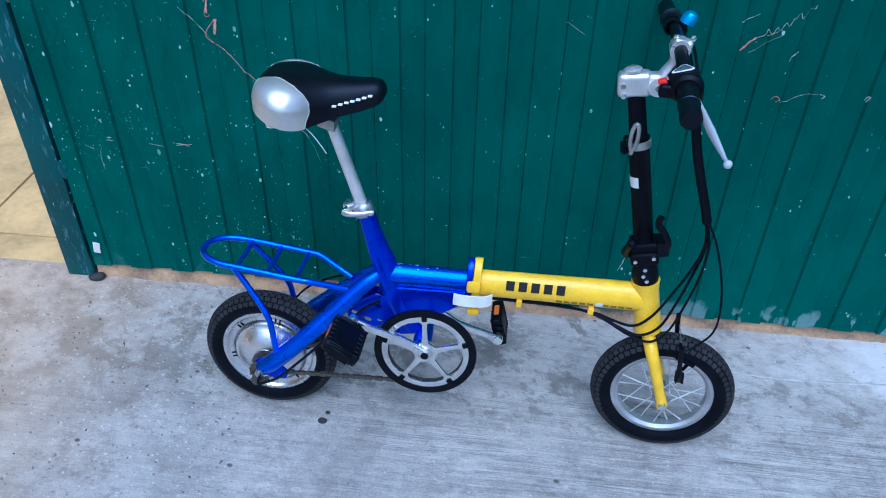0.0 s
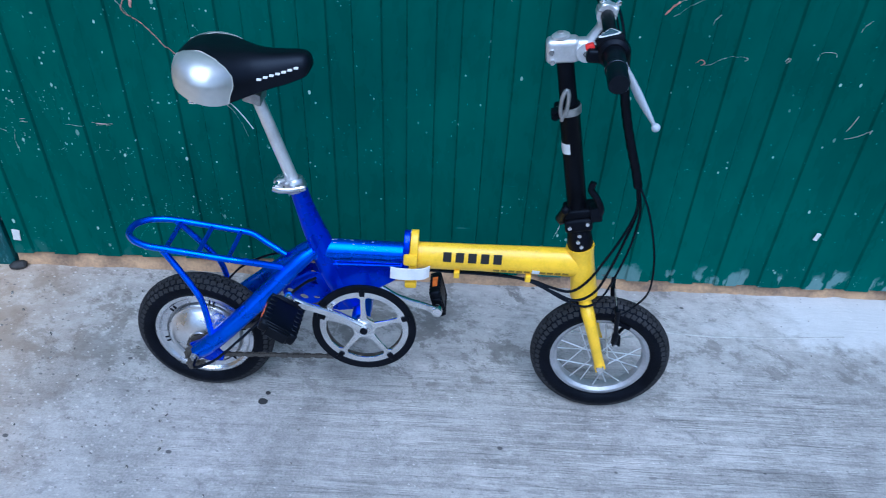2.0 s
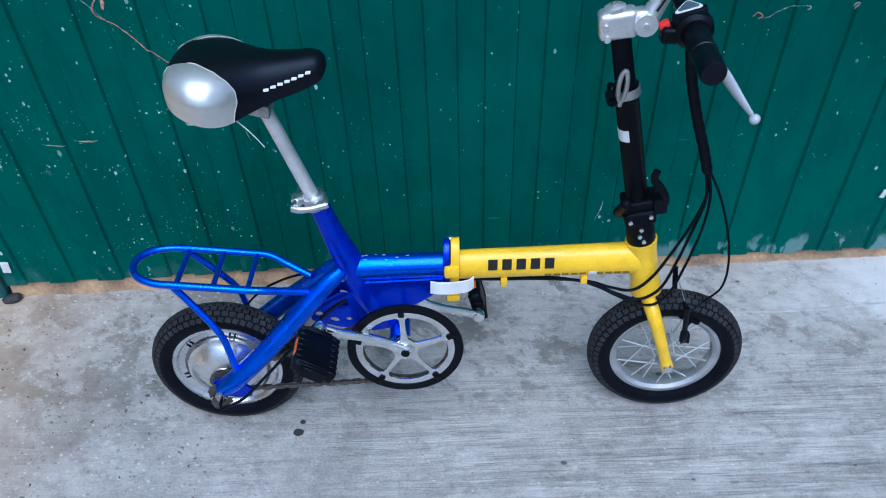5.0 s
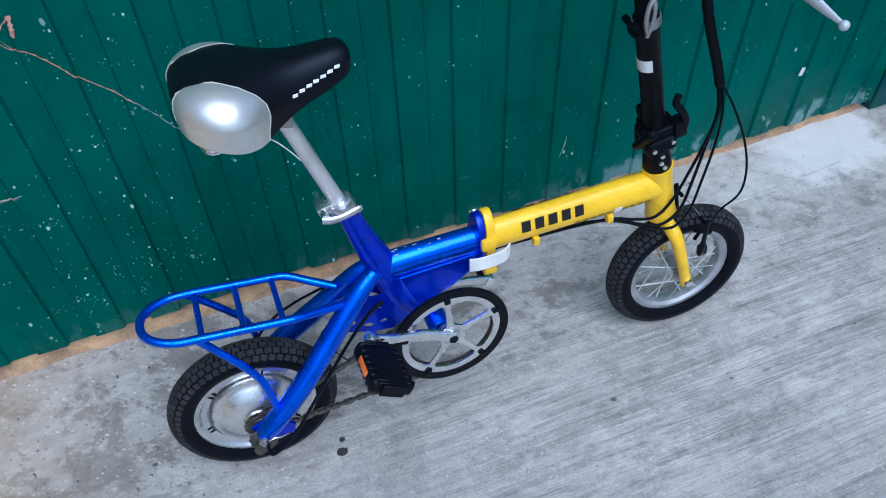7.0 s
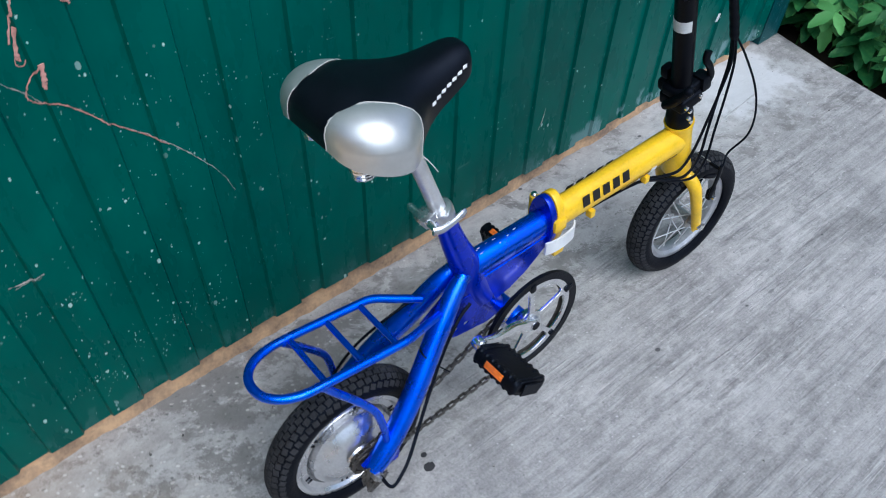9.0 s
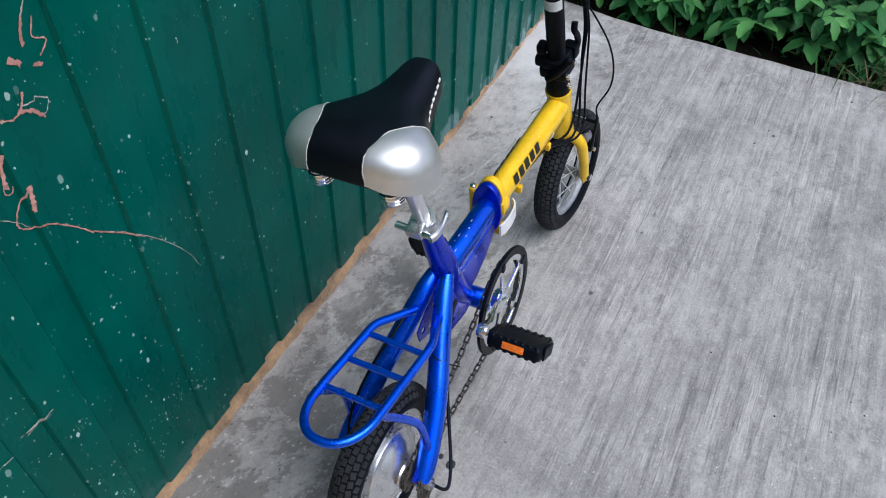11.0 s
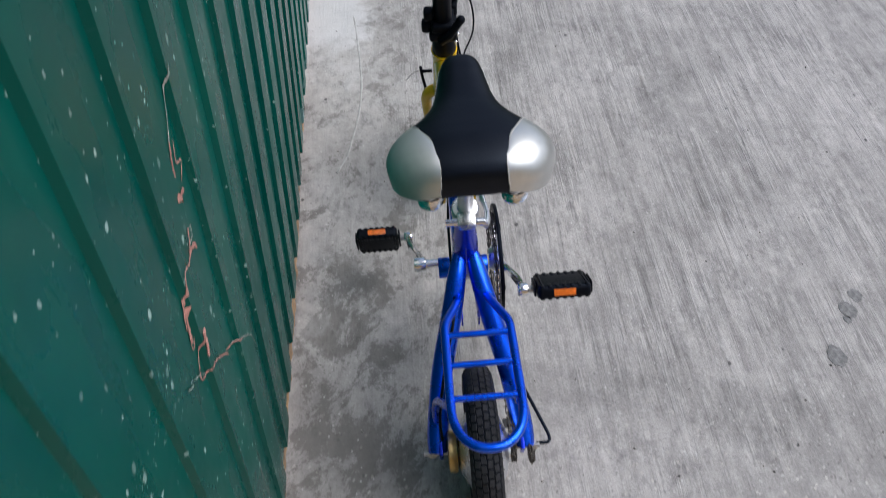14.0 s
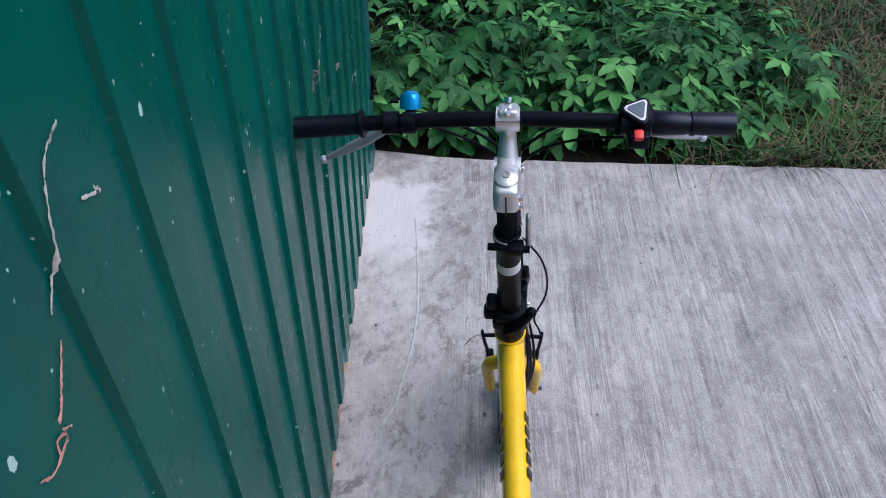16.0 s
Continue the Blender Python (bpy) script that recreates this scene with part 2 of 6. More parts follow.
def gate_paint():
    g = Graph("green_gate_paint")
    v = g.coord()
    sep = g.node("ShaderNodeSeparateXYZ", Vector=v)
    x, z = sep.outputs[0], sep.outputs[2]
    big = g.noise(v, 2.2, 6)
    mid = g.noise(g.coord((1, 1, 0.35)), 14, 6, 0.6)
    col = g.mix(g.step(g.math("ADD", g.math("MULTIPLY", big, 0.6), g.math("MULTIPLY", mid, 0.4)), 0.35, 0.68), (0.0011, 0.072, 0.058), (0.0019, 0.108, 0.084))
    # dust film near the foot
    dust = g.math("MULTIPLY", g.step(g.math("ADD", z, g.math("MULTIPLY", mid, 0.12)), 0.04, 0.28, 1.0, 0.0), 0.06)
    col = g.mix(dust, col, (0.06, 0.13, 0.12))
    # splashed cement at the foot
    splash = g.math("MULTIPLY", g.step(g.noise(g.coord((1, 1, 0.4), 0.0), 19, 7, 0.6, 0.3), 0.5, 0.56), g.step(g.math("ADD", z, g.math("MULTIPLY", g.noise(v, 23, 3), 0.11)), 0.125, 0.165, 1.0, 0.0))
    splash = g.math("MULTIPLY", splash, g.step(x, 0.35, 0.75, 0.15, 1.0))
    col = g.mix(g.math("MULTIPLY", splash, 0.75), col, (0.19, 0.31, 0.32))
    # flicked specks of whitewash, strung out in level sprays and scattered singly
    spray = g.step(g.noise(g.coord((1.5, 1.5, 8.5), radians(2)), 1.0, 4, 0.6), 0.50, 0.62, 0.0, 1.0)
    clump = g.step(g.noise(v, 13, 4, 0.65), 0.42, 0.58, 0.1, 1.0)
    ragged = g.math("MULTIPLY", g.math("SUBTRACT", g.noise(v, 260, 5, 0.75), 0.4), 0.5)
    specks = 0.0
    for scale, size, share, tall, lone in ((24.0, 0.10, 0.5, 0.5, 0.26), (43.0, 0.15, 0.45, 0.6, 0.20), (80.0, 0.20, 0.4, 0.7, 0.13), (150.0, 0.20, 0.5, 0.7, 0.06)):
        vo = g.node("ShaderNodeTexVoronoi", Scale=scale, Randomness=1.0, Vector=g.coord((1.0, 1.0, tall)))
        se = g.node("ShaderNodeSeparateColor", Color=vo.outputs["Color"])
        r = g.math("ADD", g.math("MULTIPLY", g.math("MULTIPLY", se.outputs[1], se.outputs[1]), size), 0.0010 * scale)
        dot = g.math("LESS_THAN", g.math("ADD", vo.outputs["Distance"], g.math("MULTIPLY", ragged, 0.0085 * scale)), r)
        near = g.math("ADD", lone, g.math("MULTIPLY", g.math("MULTIPLY", spray, clump), 0.8))
        near = g.math("MULTIPLY", near, g.step(x, -0.6, 0.15, 1.5, 0.42))
        dot = g.math("MULTIPLY", dot, g.math("LESS_THAN", se.outputs[0], g.math("MULTIPLY", near, 1.0 - 0.5 * share)))
        specks = g.math("MAXIMUM", specks, g.math("MULTIPLY", dot, g.math("ADD", g.math("MULTIPLY", se.outputs[2], 0.7), 0.12)))
    col = g.mix(specks, col, (0.52, 0.72, 0.67))
    # scuffs
    scuff = g.step(g.noise(g.coord((1.0, 1, 9), 0.0), 7, 3, 0.5), 0.735, 0.76)
    col = g.mix(g.math("MULTIPLY", scuff, 0.3), col, (0.14, 0.26, 0.24))
    g.put(g.p.inputs["Base Color"], col)
    g.put(g.p.inputs["Roughness"], g.step(mid, 0.3, 0.7, 0.22, 0.36))
    g.p.inputs["Specular IOR Level"].default_value = 0.12
    g.bump(g.math("ADD", g.noise(v, 6, 3), g.math("MULTIPLY", specks, 0.05)), 0.25, 0.006)
    return g.m


def post_paint():
    g = Graph("worn_post_paint")
    v = g.coord()
    big, mid = g.noise(v, 5, 6), g.noise(g.coord((2.2, 1, 0.5)), 26, 7, 0.7)
    col = g.mix(g.step(big, 0.35, 0.65), (0.002, 0.055, 0.062), (0.004, 0.085, 0.095))
    col = g.mix(g.math("MULTIPLY", g.step(mid, 0.56, 0.66), 0.6), col, (0.11, 0.24, 0.29))
    col = g.mix(g.math("MULTIPLY", g.step(g.noise(g.coord((9, 1, 1.4)), 16, 4, 0.6), 0.66, 0.69), 0.8), col, (0.36, 0.50, 0.53))
    g.put(g.p.inputs["Base Color"], col)
    g.p.inputs["Roughness"].default_value = 0.42
    g.p.inputs["Specular IOR Level"].default_value = 0.3
    g.bump(mid, 0.25, 0.003)
    return g.m


def weed_leaf():
    g = Graph("weed_leaf")
    info = g.node("ShaderNodeObjectInfo")
    isl = g.node("ShaderNodeNewGeometry")
    v = g.coord()
    r = g.math("ADD", g.math("MULTIPLY", info.outputs["Random"], 0.7), g.math("MULTIPLY", isl.outputs["Random Per Island"], 0.3))
    ramp = g.node("ShaderNodeValToRGB", Fac=r)
    e = ramp.color_ramp.elements
    e[0].color, e[1].color = (0.006, 0.036, 0.012, 1), (0.15, 0.40, 0.11, 1)
    mid = e.new(0.6)
    mid.color = (0.024, 0.125, 0.034, 1)
    col = g.mix(g.step(g.noise(v, 90, 3), 0.45, 0.75, 0.0, 0.3), ramp.outputs["Color"], (0.09, 0.22, 0.05))
    g.put(g.p.inputs["Base Color"], col)
    g.p.inputs["Roughness"].default_value = 0.5
    g.p.inputs["Specular IOR Level"].default_value = 0.15
    g.p.inputs["Transmission Weight"].default_value = 0.0
    g.p.inputs["Subsurface Weight"].default_value = 0.0
    g.bump(g.noise(v, 120, 3), 0.3, 0.002)
    return g.m


def chalk(name, colour, cover):
    """Chalk that skips over the painted sheet, so that the green shows through its gaps."""
    g = Graph(name)
    v = g.coord()
    gap = g.step(g.math("ADD", g.noise(v, 120, 5, 0.75), g.math("MULTIPLY", g.noise(v, 900, 3), 0.35)), cover - 0.05, cover + 0.05)
    tone = g.mix(g.step(g.noise(v, 45, 4), 0.35, 0.65), tuple(c * 0.8 for c in colour), tuple(min(1, c * 1.2 + 0.03) for c in colour))
    g.put(g.p.inputs["Base Color"], g.mix(gap, (0.004, 0.085, 0.072), tone))
    g.p.inputs["Roughness"].default_value = 0.85
    g.p.inputs["Specular IOR Level"].default_value = 0.15
    return g.m


CONCRETE = concrete_material()
GREEN = gate_paint()
POST = post_paint()
LEAF = weed_leaf()
OCHRE = mat("ochre_mortar", (0.44, 0.29, 0.165), 0.9, noise_scale=14, amount=0.5, bump=0.9, bump_scale=60, second=(0.20, 0.14, 0.10))
# this ochre carries the warm light that falls on the passage slabs
SLAB = mat("warm_lit_ochre", (0.66, 0.44, 0.18), 0.85, noise_scale=5, amount=0.28, bump=0.5, bump_scale=120)
SOIL = mat("dark_soil", (0.020, 0.016, 0.011), 0.95, noise_scale=6, amount=0.5, bump=1.0, bump_scale=50, second=(0.008, 0.007, 0.005), spec=0.1)
STRAW = mat("dry_grass", (0.20, 0.16, 0.095), 0.85, noise_scale=3, amount=0.6, spec=0.2)
GRASS = mat("green_grass", (0.046, 0.12, 0.027), 0.6, noise_scale=3, amount=0.5, spec=0.25)
STEM_GREEN = mat("weed_stem", (0.09, 0.16, 0.06), 0.6, noise_scale=20, amount=0.3)
BLUE = mat("metallic_blue_paint", (0.0012, 0.105, 1.0), 0.27, 0.88, 0.6, noise_scale=18, amount=0.22)
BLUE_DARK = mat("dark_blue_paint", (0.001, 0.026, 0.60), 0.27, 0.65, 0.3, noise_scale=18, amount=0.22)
YELLOW = mat("yellow_paint", (0.88, 0.55, 0.010), 0.32, 0.0, 0.45, noise_scale=22, amount=0.16, bump=0.05, bump_scale=120, spec=0.3)
BLACK = mat("black_paint", (0.0035, 0.0040, 0.0062), 0.42, noise_scale=25, amount=0.4, bump=0.08, bump_scale=300, spec=0.10)
PLASTIC = mat("black_plastic", (0.0030, 0.0034, 0.0055), 0.4, noise_scale=40, amount=0.4, bump=0.2, bump_scale=260, spec=0.17)
RUBBER = mat("tyre_rubber", (0.0035, 0.0040, 0.0066), 0.5, noise_scale=30, amount=0.5, bump=0.3, bump_scale=220, spec=0.12)
DUSTY = mat("dusty_tread_rubber", (0.030, 0.031, 0.035), 0.8, noise_scale=30, amount=0.5, bump=0.3, bump_scale=220, spec=0.2)
GRIP = mat("grip_rubber", (0.0028, 0.0034, 0.0058), 0.36, noise_scale=30, amount=0.3, bump=0.1, bump_scale=300, spec=0.38)
LEATHER = mat("black_vinyl", (0.0028, 0.0032, 0.0055), 0.42, noise_scale=30, amount=0.3, bump=0.14, bump_scale=420, spec=0.27)
VINYL = mat("silver_vinyl", (0.60, 0.61, 0.60), 0.33, 0.7, noise_scale=8, amount=0.12, bump=0.08, bump_scale=500)
SILVER = mat("brushed_aluminium", (0.70, 0.71, 0.73), 0.27, 0.95, noise_scale=25, amount=0.2, bump=0.05, bump_scale=300)
RIM = mat("grey_alloy_rim", (0.46, 0.47, 0.50), 0.4, 0.7, noise_scale=25, amount=0.2, bump=0.05, bump_scale=300)
SATIN = mat("satin_cast_alloy", (0.74, 0.75, 0.77), 0.38, 0.75, noise_scale=25, amount=0.15, bump=0.08, bump_scale=300)
CHROME = mat("polished_aluminium", (0.86, 0.87, 0.88), 0.15, 0.97, noise_scale=20, amount=0.15)
DULL = mat("dull_steel", (0.42, 0.42, 0.42), 0.4, 0.8, noise_scale=40, amount=0.4, bump=0.1)
CHAIN = mat("oily_chain_steel", (0.095, 0.088, 0.08), 0.45, 0.7, noise_scale=60, amount=0.5, bump=0.2)
BRASS = mat("brassy_steel", (0.55, 0.40, 0.16), 0.35, 0.9, noise_scale=40, amount=0.3)
WHITE = mat("white_paint", (0.74, 0.75, 0.76), 0.4, noise_scale=25, amount=0.12)
PAPER = mat("white_paper", (0.66, 0.68, 0.68), 0.8, noise_scale=40, amount=0.15)
PIPING = mat("pale_piping", (0.5, 0.5, 0.48), 0.6)
INK = mat("black_lettering", (0.008, 0.008, 0.008), 0.4)
WHITE_INK = mat("white_lettering", (0.8, 0.8, 0.8), 0.5)
PALE_INK = mat("brown_lettering", (0.22, 0.14, 0.01), 0.5)
AMBER = mat("amber_reflector", (0.85, 0.19, 0.02), 0.25, coat=0.5, noise_scale=80, amount=0.3, bump=0.2, bump_scale=500)
BELL_BLUE = mat("cyan_bell_metal", (0.01, 0.36, 0.75), 0.22, 0.6, 0.6)
RED = mat("red_plastic", (0.75, 0.03, 0.025), 0.4)
CORAL = chalk("coral_chalk_line", (0.50, 0.25, 0.21), 0.54)
PALE_LINE = chalk("pale_scratch", (0.42, 0.42, 0.39), 0.57)
MILKY = mat("milky_plastic", (0.42, 0.46, 0.53), 0.35, coat=0.4, noise_scale=30, amount=0.1)
GUM = mat("dark_tar", (0.03, 0.03, 0.032), 0.7, noise_scale=60, amount=0.4)
# blue tint in the blacks' highlights stands in for the sky's sheen
for dark in (LEATHER, GRIP, PLASTIC, BLACK, RUBBER):
    dark.node_tree.nodes["Principled BSDF"].inputs["Specular Tint"].default_value = (0.60, 0.74, 1.0, 1.0)


# ---- building blocks ----


def finish(bm, name, material, angle=38):
    bmesh.ops.recalc_face_normals(bm, faces=bm.faces)
    me = bpy.data.meshes.new(name)
    bm.to_mesh(me)
    bm.free()
    me.materials.append(material)
    me.polygons.foreach_set("use_smooth", [True] * len(me.polygons))
    me.set_sharp_from_angle(angle=radians(angle))
    return me


def blob(bm, ring, normal, thick):
    """A flat patch: an outline, its copy thick metres along normal, and the rim between."""
    a = [bm.verts.new(p) for p in ring]
    b = [bm.verts.new(Vector(p) + Vector(normal) * thick) for p in ring]
    bm.faces.new(b)
    bm.faces.new(a[::-1])
    for i in range(len(a)):
        k = (i + 1) % len(a)
        bm.faces.new((a[i], a[k], b[k], b[i]))


def part(name, bm, material, parent=None, label="", angle=38):
    ob = new(name, finish(bm, name, material, angle))
    ob.parent = parent
    return tagged(ob, label)


def thing(name, m, label, category, group="", kind=""):
    ob = new(name)
    ob.matrix_basis = m
    ob.empty_display_size = 0.05
    return tagged(ob, label, category, group, kind)


def smooth_path(pts, n=8):
    """Catmull-Rom through the points (tuples of any length)."""
    p = [np.array(q, float) for q in pts]
    p = [2 * p[0] - p[1]] + p + [2 * p[-1] - p[-2]]
    out = []
    for i in range(1, len(p) - 2):
        for k in range(n):
            t = k / n
            out.append(0.5 * (2 * p[i] + (p[i + 1] - p[i - 1]) * t + (2 * p[i - 1] - 5 * p[i] + 4 * p[i + 1] - p[i + 2]) * t * t
                              + (3 * p[i] - p[i - 1] - 3 * p[i + 1] + p[i + 2]) * t ** 3))
    out.append(p[-2])
    return [tuple(q) for q in out]


def tube(bm, pts, r, seg=14, closed=False, squash=None, cap=True, ref=None):
    """A tube along pts; r one radius or one for each point; squash: factor across ref (default up)."""
    pts = [Vector(p[:3]) for p in pts]
    n = len(pts)
    rs = list(r) if isinstance(r, (list, tuple)) else [r] * n
    rings, side = [], None
    for i, p in enumerate(pts):
        a = pts[i - 1] if (i > 0 or closed) else p
        b = pts[(i + 1) % n] if (i < n - 1 or closed) else p
        d = (b - a).normalized()
        if side is None:
            k = Vector(ref) if ref else (Vector((0, 0, 1)) if abs(d.z) < 0.9 else Vector((1, 0, 0)))
            side = d.cross(k).normalized()
        side = (side - d * side.dot(d)).normalized()
        up = side.cross(d)
        ring = []
        for s in range(seg):
            t = 2 * math.pi * s / seg
            ring.append(bm.verts.new(p + (side * math.cos(t) * (squash or 1) + up * math.sin(t)) * rs[i]))
        rings.append(ring)
    for i in range(n if closed else n - 1):
        a, b = rings[i], rings[(i + 1) % n]
        for s in range(seg):
            bm.faces.new((a[s], a[(s + 1) % seg], b[(s + 1) % seg], b[s]))
    if cap and not closed:
        bm.faces.new(rings[0][::-1])
        bm.faces.new(rings[-1])
    return bm


def rod(bm, a, b, r, seg=12, r2=None):
    return tube(bm, [a, b], [r, r if r2 is None else r2], seg)


def box(bm, size, m=None, bevel=0.0, seg=2):
    made = bmesh.ops.create_cube(bm, size=1.0, matrix=(m or Matrix()) @ Matrix.Diagonal((*size, 1)))
    if bevel:
        edges = list({e for v in made["verts"] for e in v.link_edges})
        bmesh.ops.bevel(bm, geom=edges, offset=bevel, segments=seg, affect="EDGES", profile=0.6)
    return bm


def lathe(bm, profile, centre, axis=(0, 1, 0), seg=48, closed=False):
    """Turns (radius, along) pairs round an axis through centre."""
    ax = Vector(axis).normalized()
    u = ax.cross(Vector((0, 0, 1)) if abs(ax.z) < 0.9 else Vector((1, 0, 0))).normalized()
    w = ax.cross(u)
    rings = []
    for r, h in profile:
        c = Vector(centre) + ax * h
        if r < 1e-6:
            rings.append([bm.verts.new(c)])
        else:
            rings.append([bm.verts.new(c + (u * math.cos(2 * math.pi * s / seg) + w * math.sin(2 * math.pi * s / seg)) * r) for s in range(seg)])
    pairs = list(zip(rings, rings[1:])) + ([(rings[-1], rings[0])] if closed else [])
    for a, b in pairs:
        for s in range(seg):
            t = (s + 1) % seg
            if len(a) == 1 and len(b) == 1:
                continue
            if len(a) == 1:
                bm.faces.new((a[0], b[t], b[s]))
            elif len(b) == 1:
                bm.faces.new((a[s], a[t], b[0]))
            else:
                bm.faces.new((a[s], a[t], b[t], b[s]))
    return bm


def plate(outline, holes, y0, y1, bevel=0.0):
    """A plate in the x-z plane between y0 and y1, with an outline and holes, as a bmesh."""
    cu = bpy.data.curves.new("outline", "CURVE")
    cu.dimensions, cu.fill_mode, cu.extrude = "2D", "BOTH", abs(y1 - y0) / 2 - bevel
    cu.bevel_depth, cu.bevel_resolution = bevel, 1
    for loop in (outline, *holes):
        sp = cu.splines.new("POLY")
        sp.points.add(len(loop) - 1)
        for q, (x, z) in zip(sp.points, loop):
            q.co = (x, z, 0, 1)
        sp.use_cyclic_u = True
    ob = new("outline", cu)
    bpy.context.view_layer.update()
    me = bpy.data.meshes.new_from_object(ob.evaluated_get(bpy.context.evaluated_depsgraph_get()))
    bpy.data.objects.remove(ob)
    bpy.data.curves.remove(cu)
    me.transform(Matrix.Translation((0, (y0 + y1) / 2, 0)) @ Euler((radians(90), 0, 0)).to_matrix().to_4x4())
    bm = bmesh.new()
    bm.from_mesh(me)
    bpy.data.meshes.remove(me)
    return bm


def arc(cx, cz, r, a0, a1, n=12):
    return [(cx + r * math.cos(radians(a0 + (a1 - a0) * i / n)), cz + r * math.sin(radians(a0 + (a1 - a0) * i / n))) for i in range(n + 1)]

# ---- the setting ----


def slab_top(x, y):
    return 0.0012 * noise.noise((x * 3.1, y * 3.1, 0.0))


def setting():
    # the ground, one sheet to the horizon
    bm = bmesh.new()
    for x0, y0, x1, y1, n in ((-600, -600, 600, 600, 1),):
        vs = [bm.verts.new(p) for p in ((x0, y0, -0.075), (x1, y0, -0.075), (x1, y1, -0.075), (x0, y1, -0.075))]
        bm.faces.new(vs)
    tagged(part("ground", bm, SOIL), "bare dark soil around the concrete apron", "ground", kind="structure")
    # the bank of soil under the weeds
    bm = bmesh.new()
    nx, ny = 34, 60
    grid = [[bm.verts.new((1.565 + 2.6 * i / nx, -4.2 + 5.4 * j / ny,
                           -0.055 + 0.03 * noise.noise((i * 0.31, j * 0.31, 2.0)) - (0.015 if i == 0 else 0))) for j in range(ny + 1)] for i in range(nx + 1)]
    for i in range(nx):
        for j in range(ny):
            bm.faces.new((grid[i][j], grid[i + 1][j], grid[i + 1][j + 1], grid[i][j + 1]))
    tagged(part("soil_bank", bm, SOIL), "dark lumpy soil bank under the weeds", "soil", kind="structure")
    # the concrete apron, with a crumbled edge towards the weeds
    bm = bmesh.new()
    xs = [-4.0 + 0.1 * i for i in range(54)] + [1.46, 1.52, 1.543]
    ys = [-3.4 + 0.08 * j for j in range(43)] + [0.045]
    top = []
    for x in xs:
        row = []
        for y in ys:
            e = 0.006 * noise.noise((y * 14, 1.0, 3.0)) + 0.004 * noise.noise((y * 45, 4.0, 3.0)) if x == xs[-1] else 0
            row.append(bm.verts.new((x + e + 0.045 * max(0.0, min(1.0, (x - 1.3) / 0.24)) * max(0.0, 1 + min(0.0, y) / 0.4) ** 2, y, slab_top(x, y) - (0.006 if x == xs[-1] else 0))))
        top.append(row)
    for i in range(len(xs) - 1):
        for j in range(len(ys) - 1):
            bm.faces.new((top[i][j], top[i + 1][j], top[i + 1][j + 1], top[i][j + 1]))
    rim = [r[0] for r in top] + top[-1][1:] + [r[-1] for r in reversed(top[:-1])] + top[0][-2:0:-1]
    low = [bm.verts.new((v.co.x, v.co.y, -0.14)) for v in rim]
    for i in range(len(rim)):
        k = (i + 1) % len(rim)
        bm.faces.new((rim[i], low[i], low[k], rim[k]))
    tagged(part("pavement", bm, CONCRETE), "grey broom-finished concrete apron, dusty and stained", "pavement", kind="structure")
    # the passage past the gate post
    base = thing("passage_floor", pose(0, 0, 0), "stone paving beside the gate post, ochre with painted-in warm light", "paving", kind="structure")
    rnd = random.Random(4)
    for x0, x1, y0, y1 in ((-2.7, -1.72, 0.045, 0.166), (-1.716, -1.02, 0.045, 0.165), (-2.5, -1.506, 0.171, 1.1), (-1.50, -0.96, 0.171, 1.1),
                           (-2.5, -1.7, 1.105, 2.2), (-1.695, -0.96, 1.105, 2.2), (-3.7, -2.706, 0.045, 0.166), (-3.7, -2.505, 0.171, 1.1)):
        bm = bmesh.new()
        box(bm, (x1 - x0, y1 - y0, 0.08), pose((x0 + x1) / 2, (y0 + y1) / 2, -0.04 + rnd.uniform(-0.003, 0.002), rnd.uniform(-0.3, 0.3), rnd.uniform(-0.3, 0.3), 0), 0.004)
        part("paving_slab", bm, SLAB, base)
    # unseen plain wall added behind the gate to stop light leaking through
    bm = bmesh.new()
    box(bm, (2.5, 0.08, 2.2), pose(0.23, 0.17, 1.1))
    tagged(part("wall_garage", bm, OCHRE), "plain unseen wall added behind the gate to stop light leaking", "wall", kind="structure")
    # unseen plain wall added beyond the passage to cut skylight from the left
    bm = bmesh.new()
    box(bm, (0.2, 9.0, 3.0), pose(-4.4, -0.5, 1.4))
    tagged(part("wall_yard", bm, SLAB), "plain ochre wall added out of view to cut light from the left", "wall", kind="structure")
    # the mortar threshold under the gate
    bm = bmesh.new()
    n, rows = 260, []
    for i in range(n + 1):
        x = -1.02 + 2.46 * i / n
        a = 0.008 * noise.noise((x * 9, 0, 1)) + 0.005 * noise.noise((x * 31, 0, 5))
        h = 0.066 + 0.006 * noise.noise((x * 12, 3, 5))
        f = float(np.interp(x, (-1.02, -0.8, -0.28, 0.0, 0.4, 1.0, 1.45), (0.004, 0.005, 0.006, 0.002, 0.003, 0.008, 0.012)))
        rows.append([bm.verts.new(p) for p in ((x, f + a, -0.004), (x, f + 0.003 + a * 0.8, 0.012 + a * 0.4), (x, f + 0.010 + a * 0.5, 0.036 + a), (x, max(f + 0.02, 0.035), h), (x, 0.12, h))])
    for a, b in zip(rows, rows[1:]):
        for k in range(4):
            bm.faces.new((a[k], a[k + 1], b[k + 1], b[k]))
    tagged(part("threshold", bm, OCHRE, angle=80), "crumbling ochre mortar strip along the foot of the gate", "threshold", kind="structure")


PROUD, RECESS = -0.003, 0.004


PITCH, FIRST = 0.1215, -0.9635


def sheet_y(x):
    """How far the face of the profiled sheet stands from the gate's plane at x."""
    u = (x - FIRST) % PITCH
    return float(np.interp(u, (0.0, 0.002, 0.0545, 0.0585, PITCH - 0.002, PITCH), ((PROUD + RECESS) / 2, RECESS, RECESS, PROUD, PROUD, (PROUD + RECESS) / 2)))


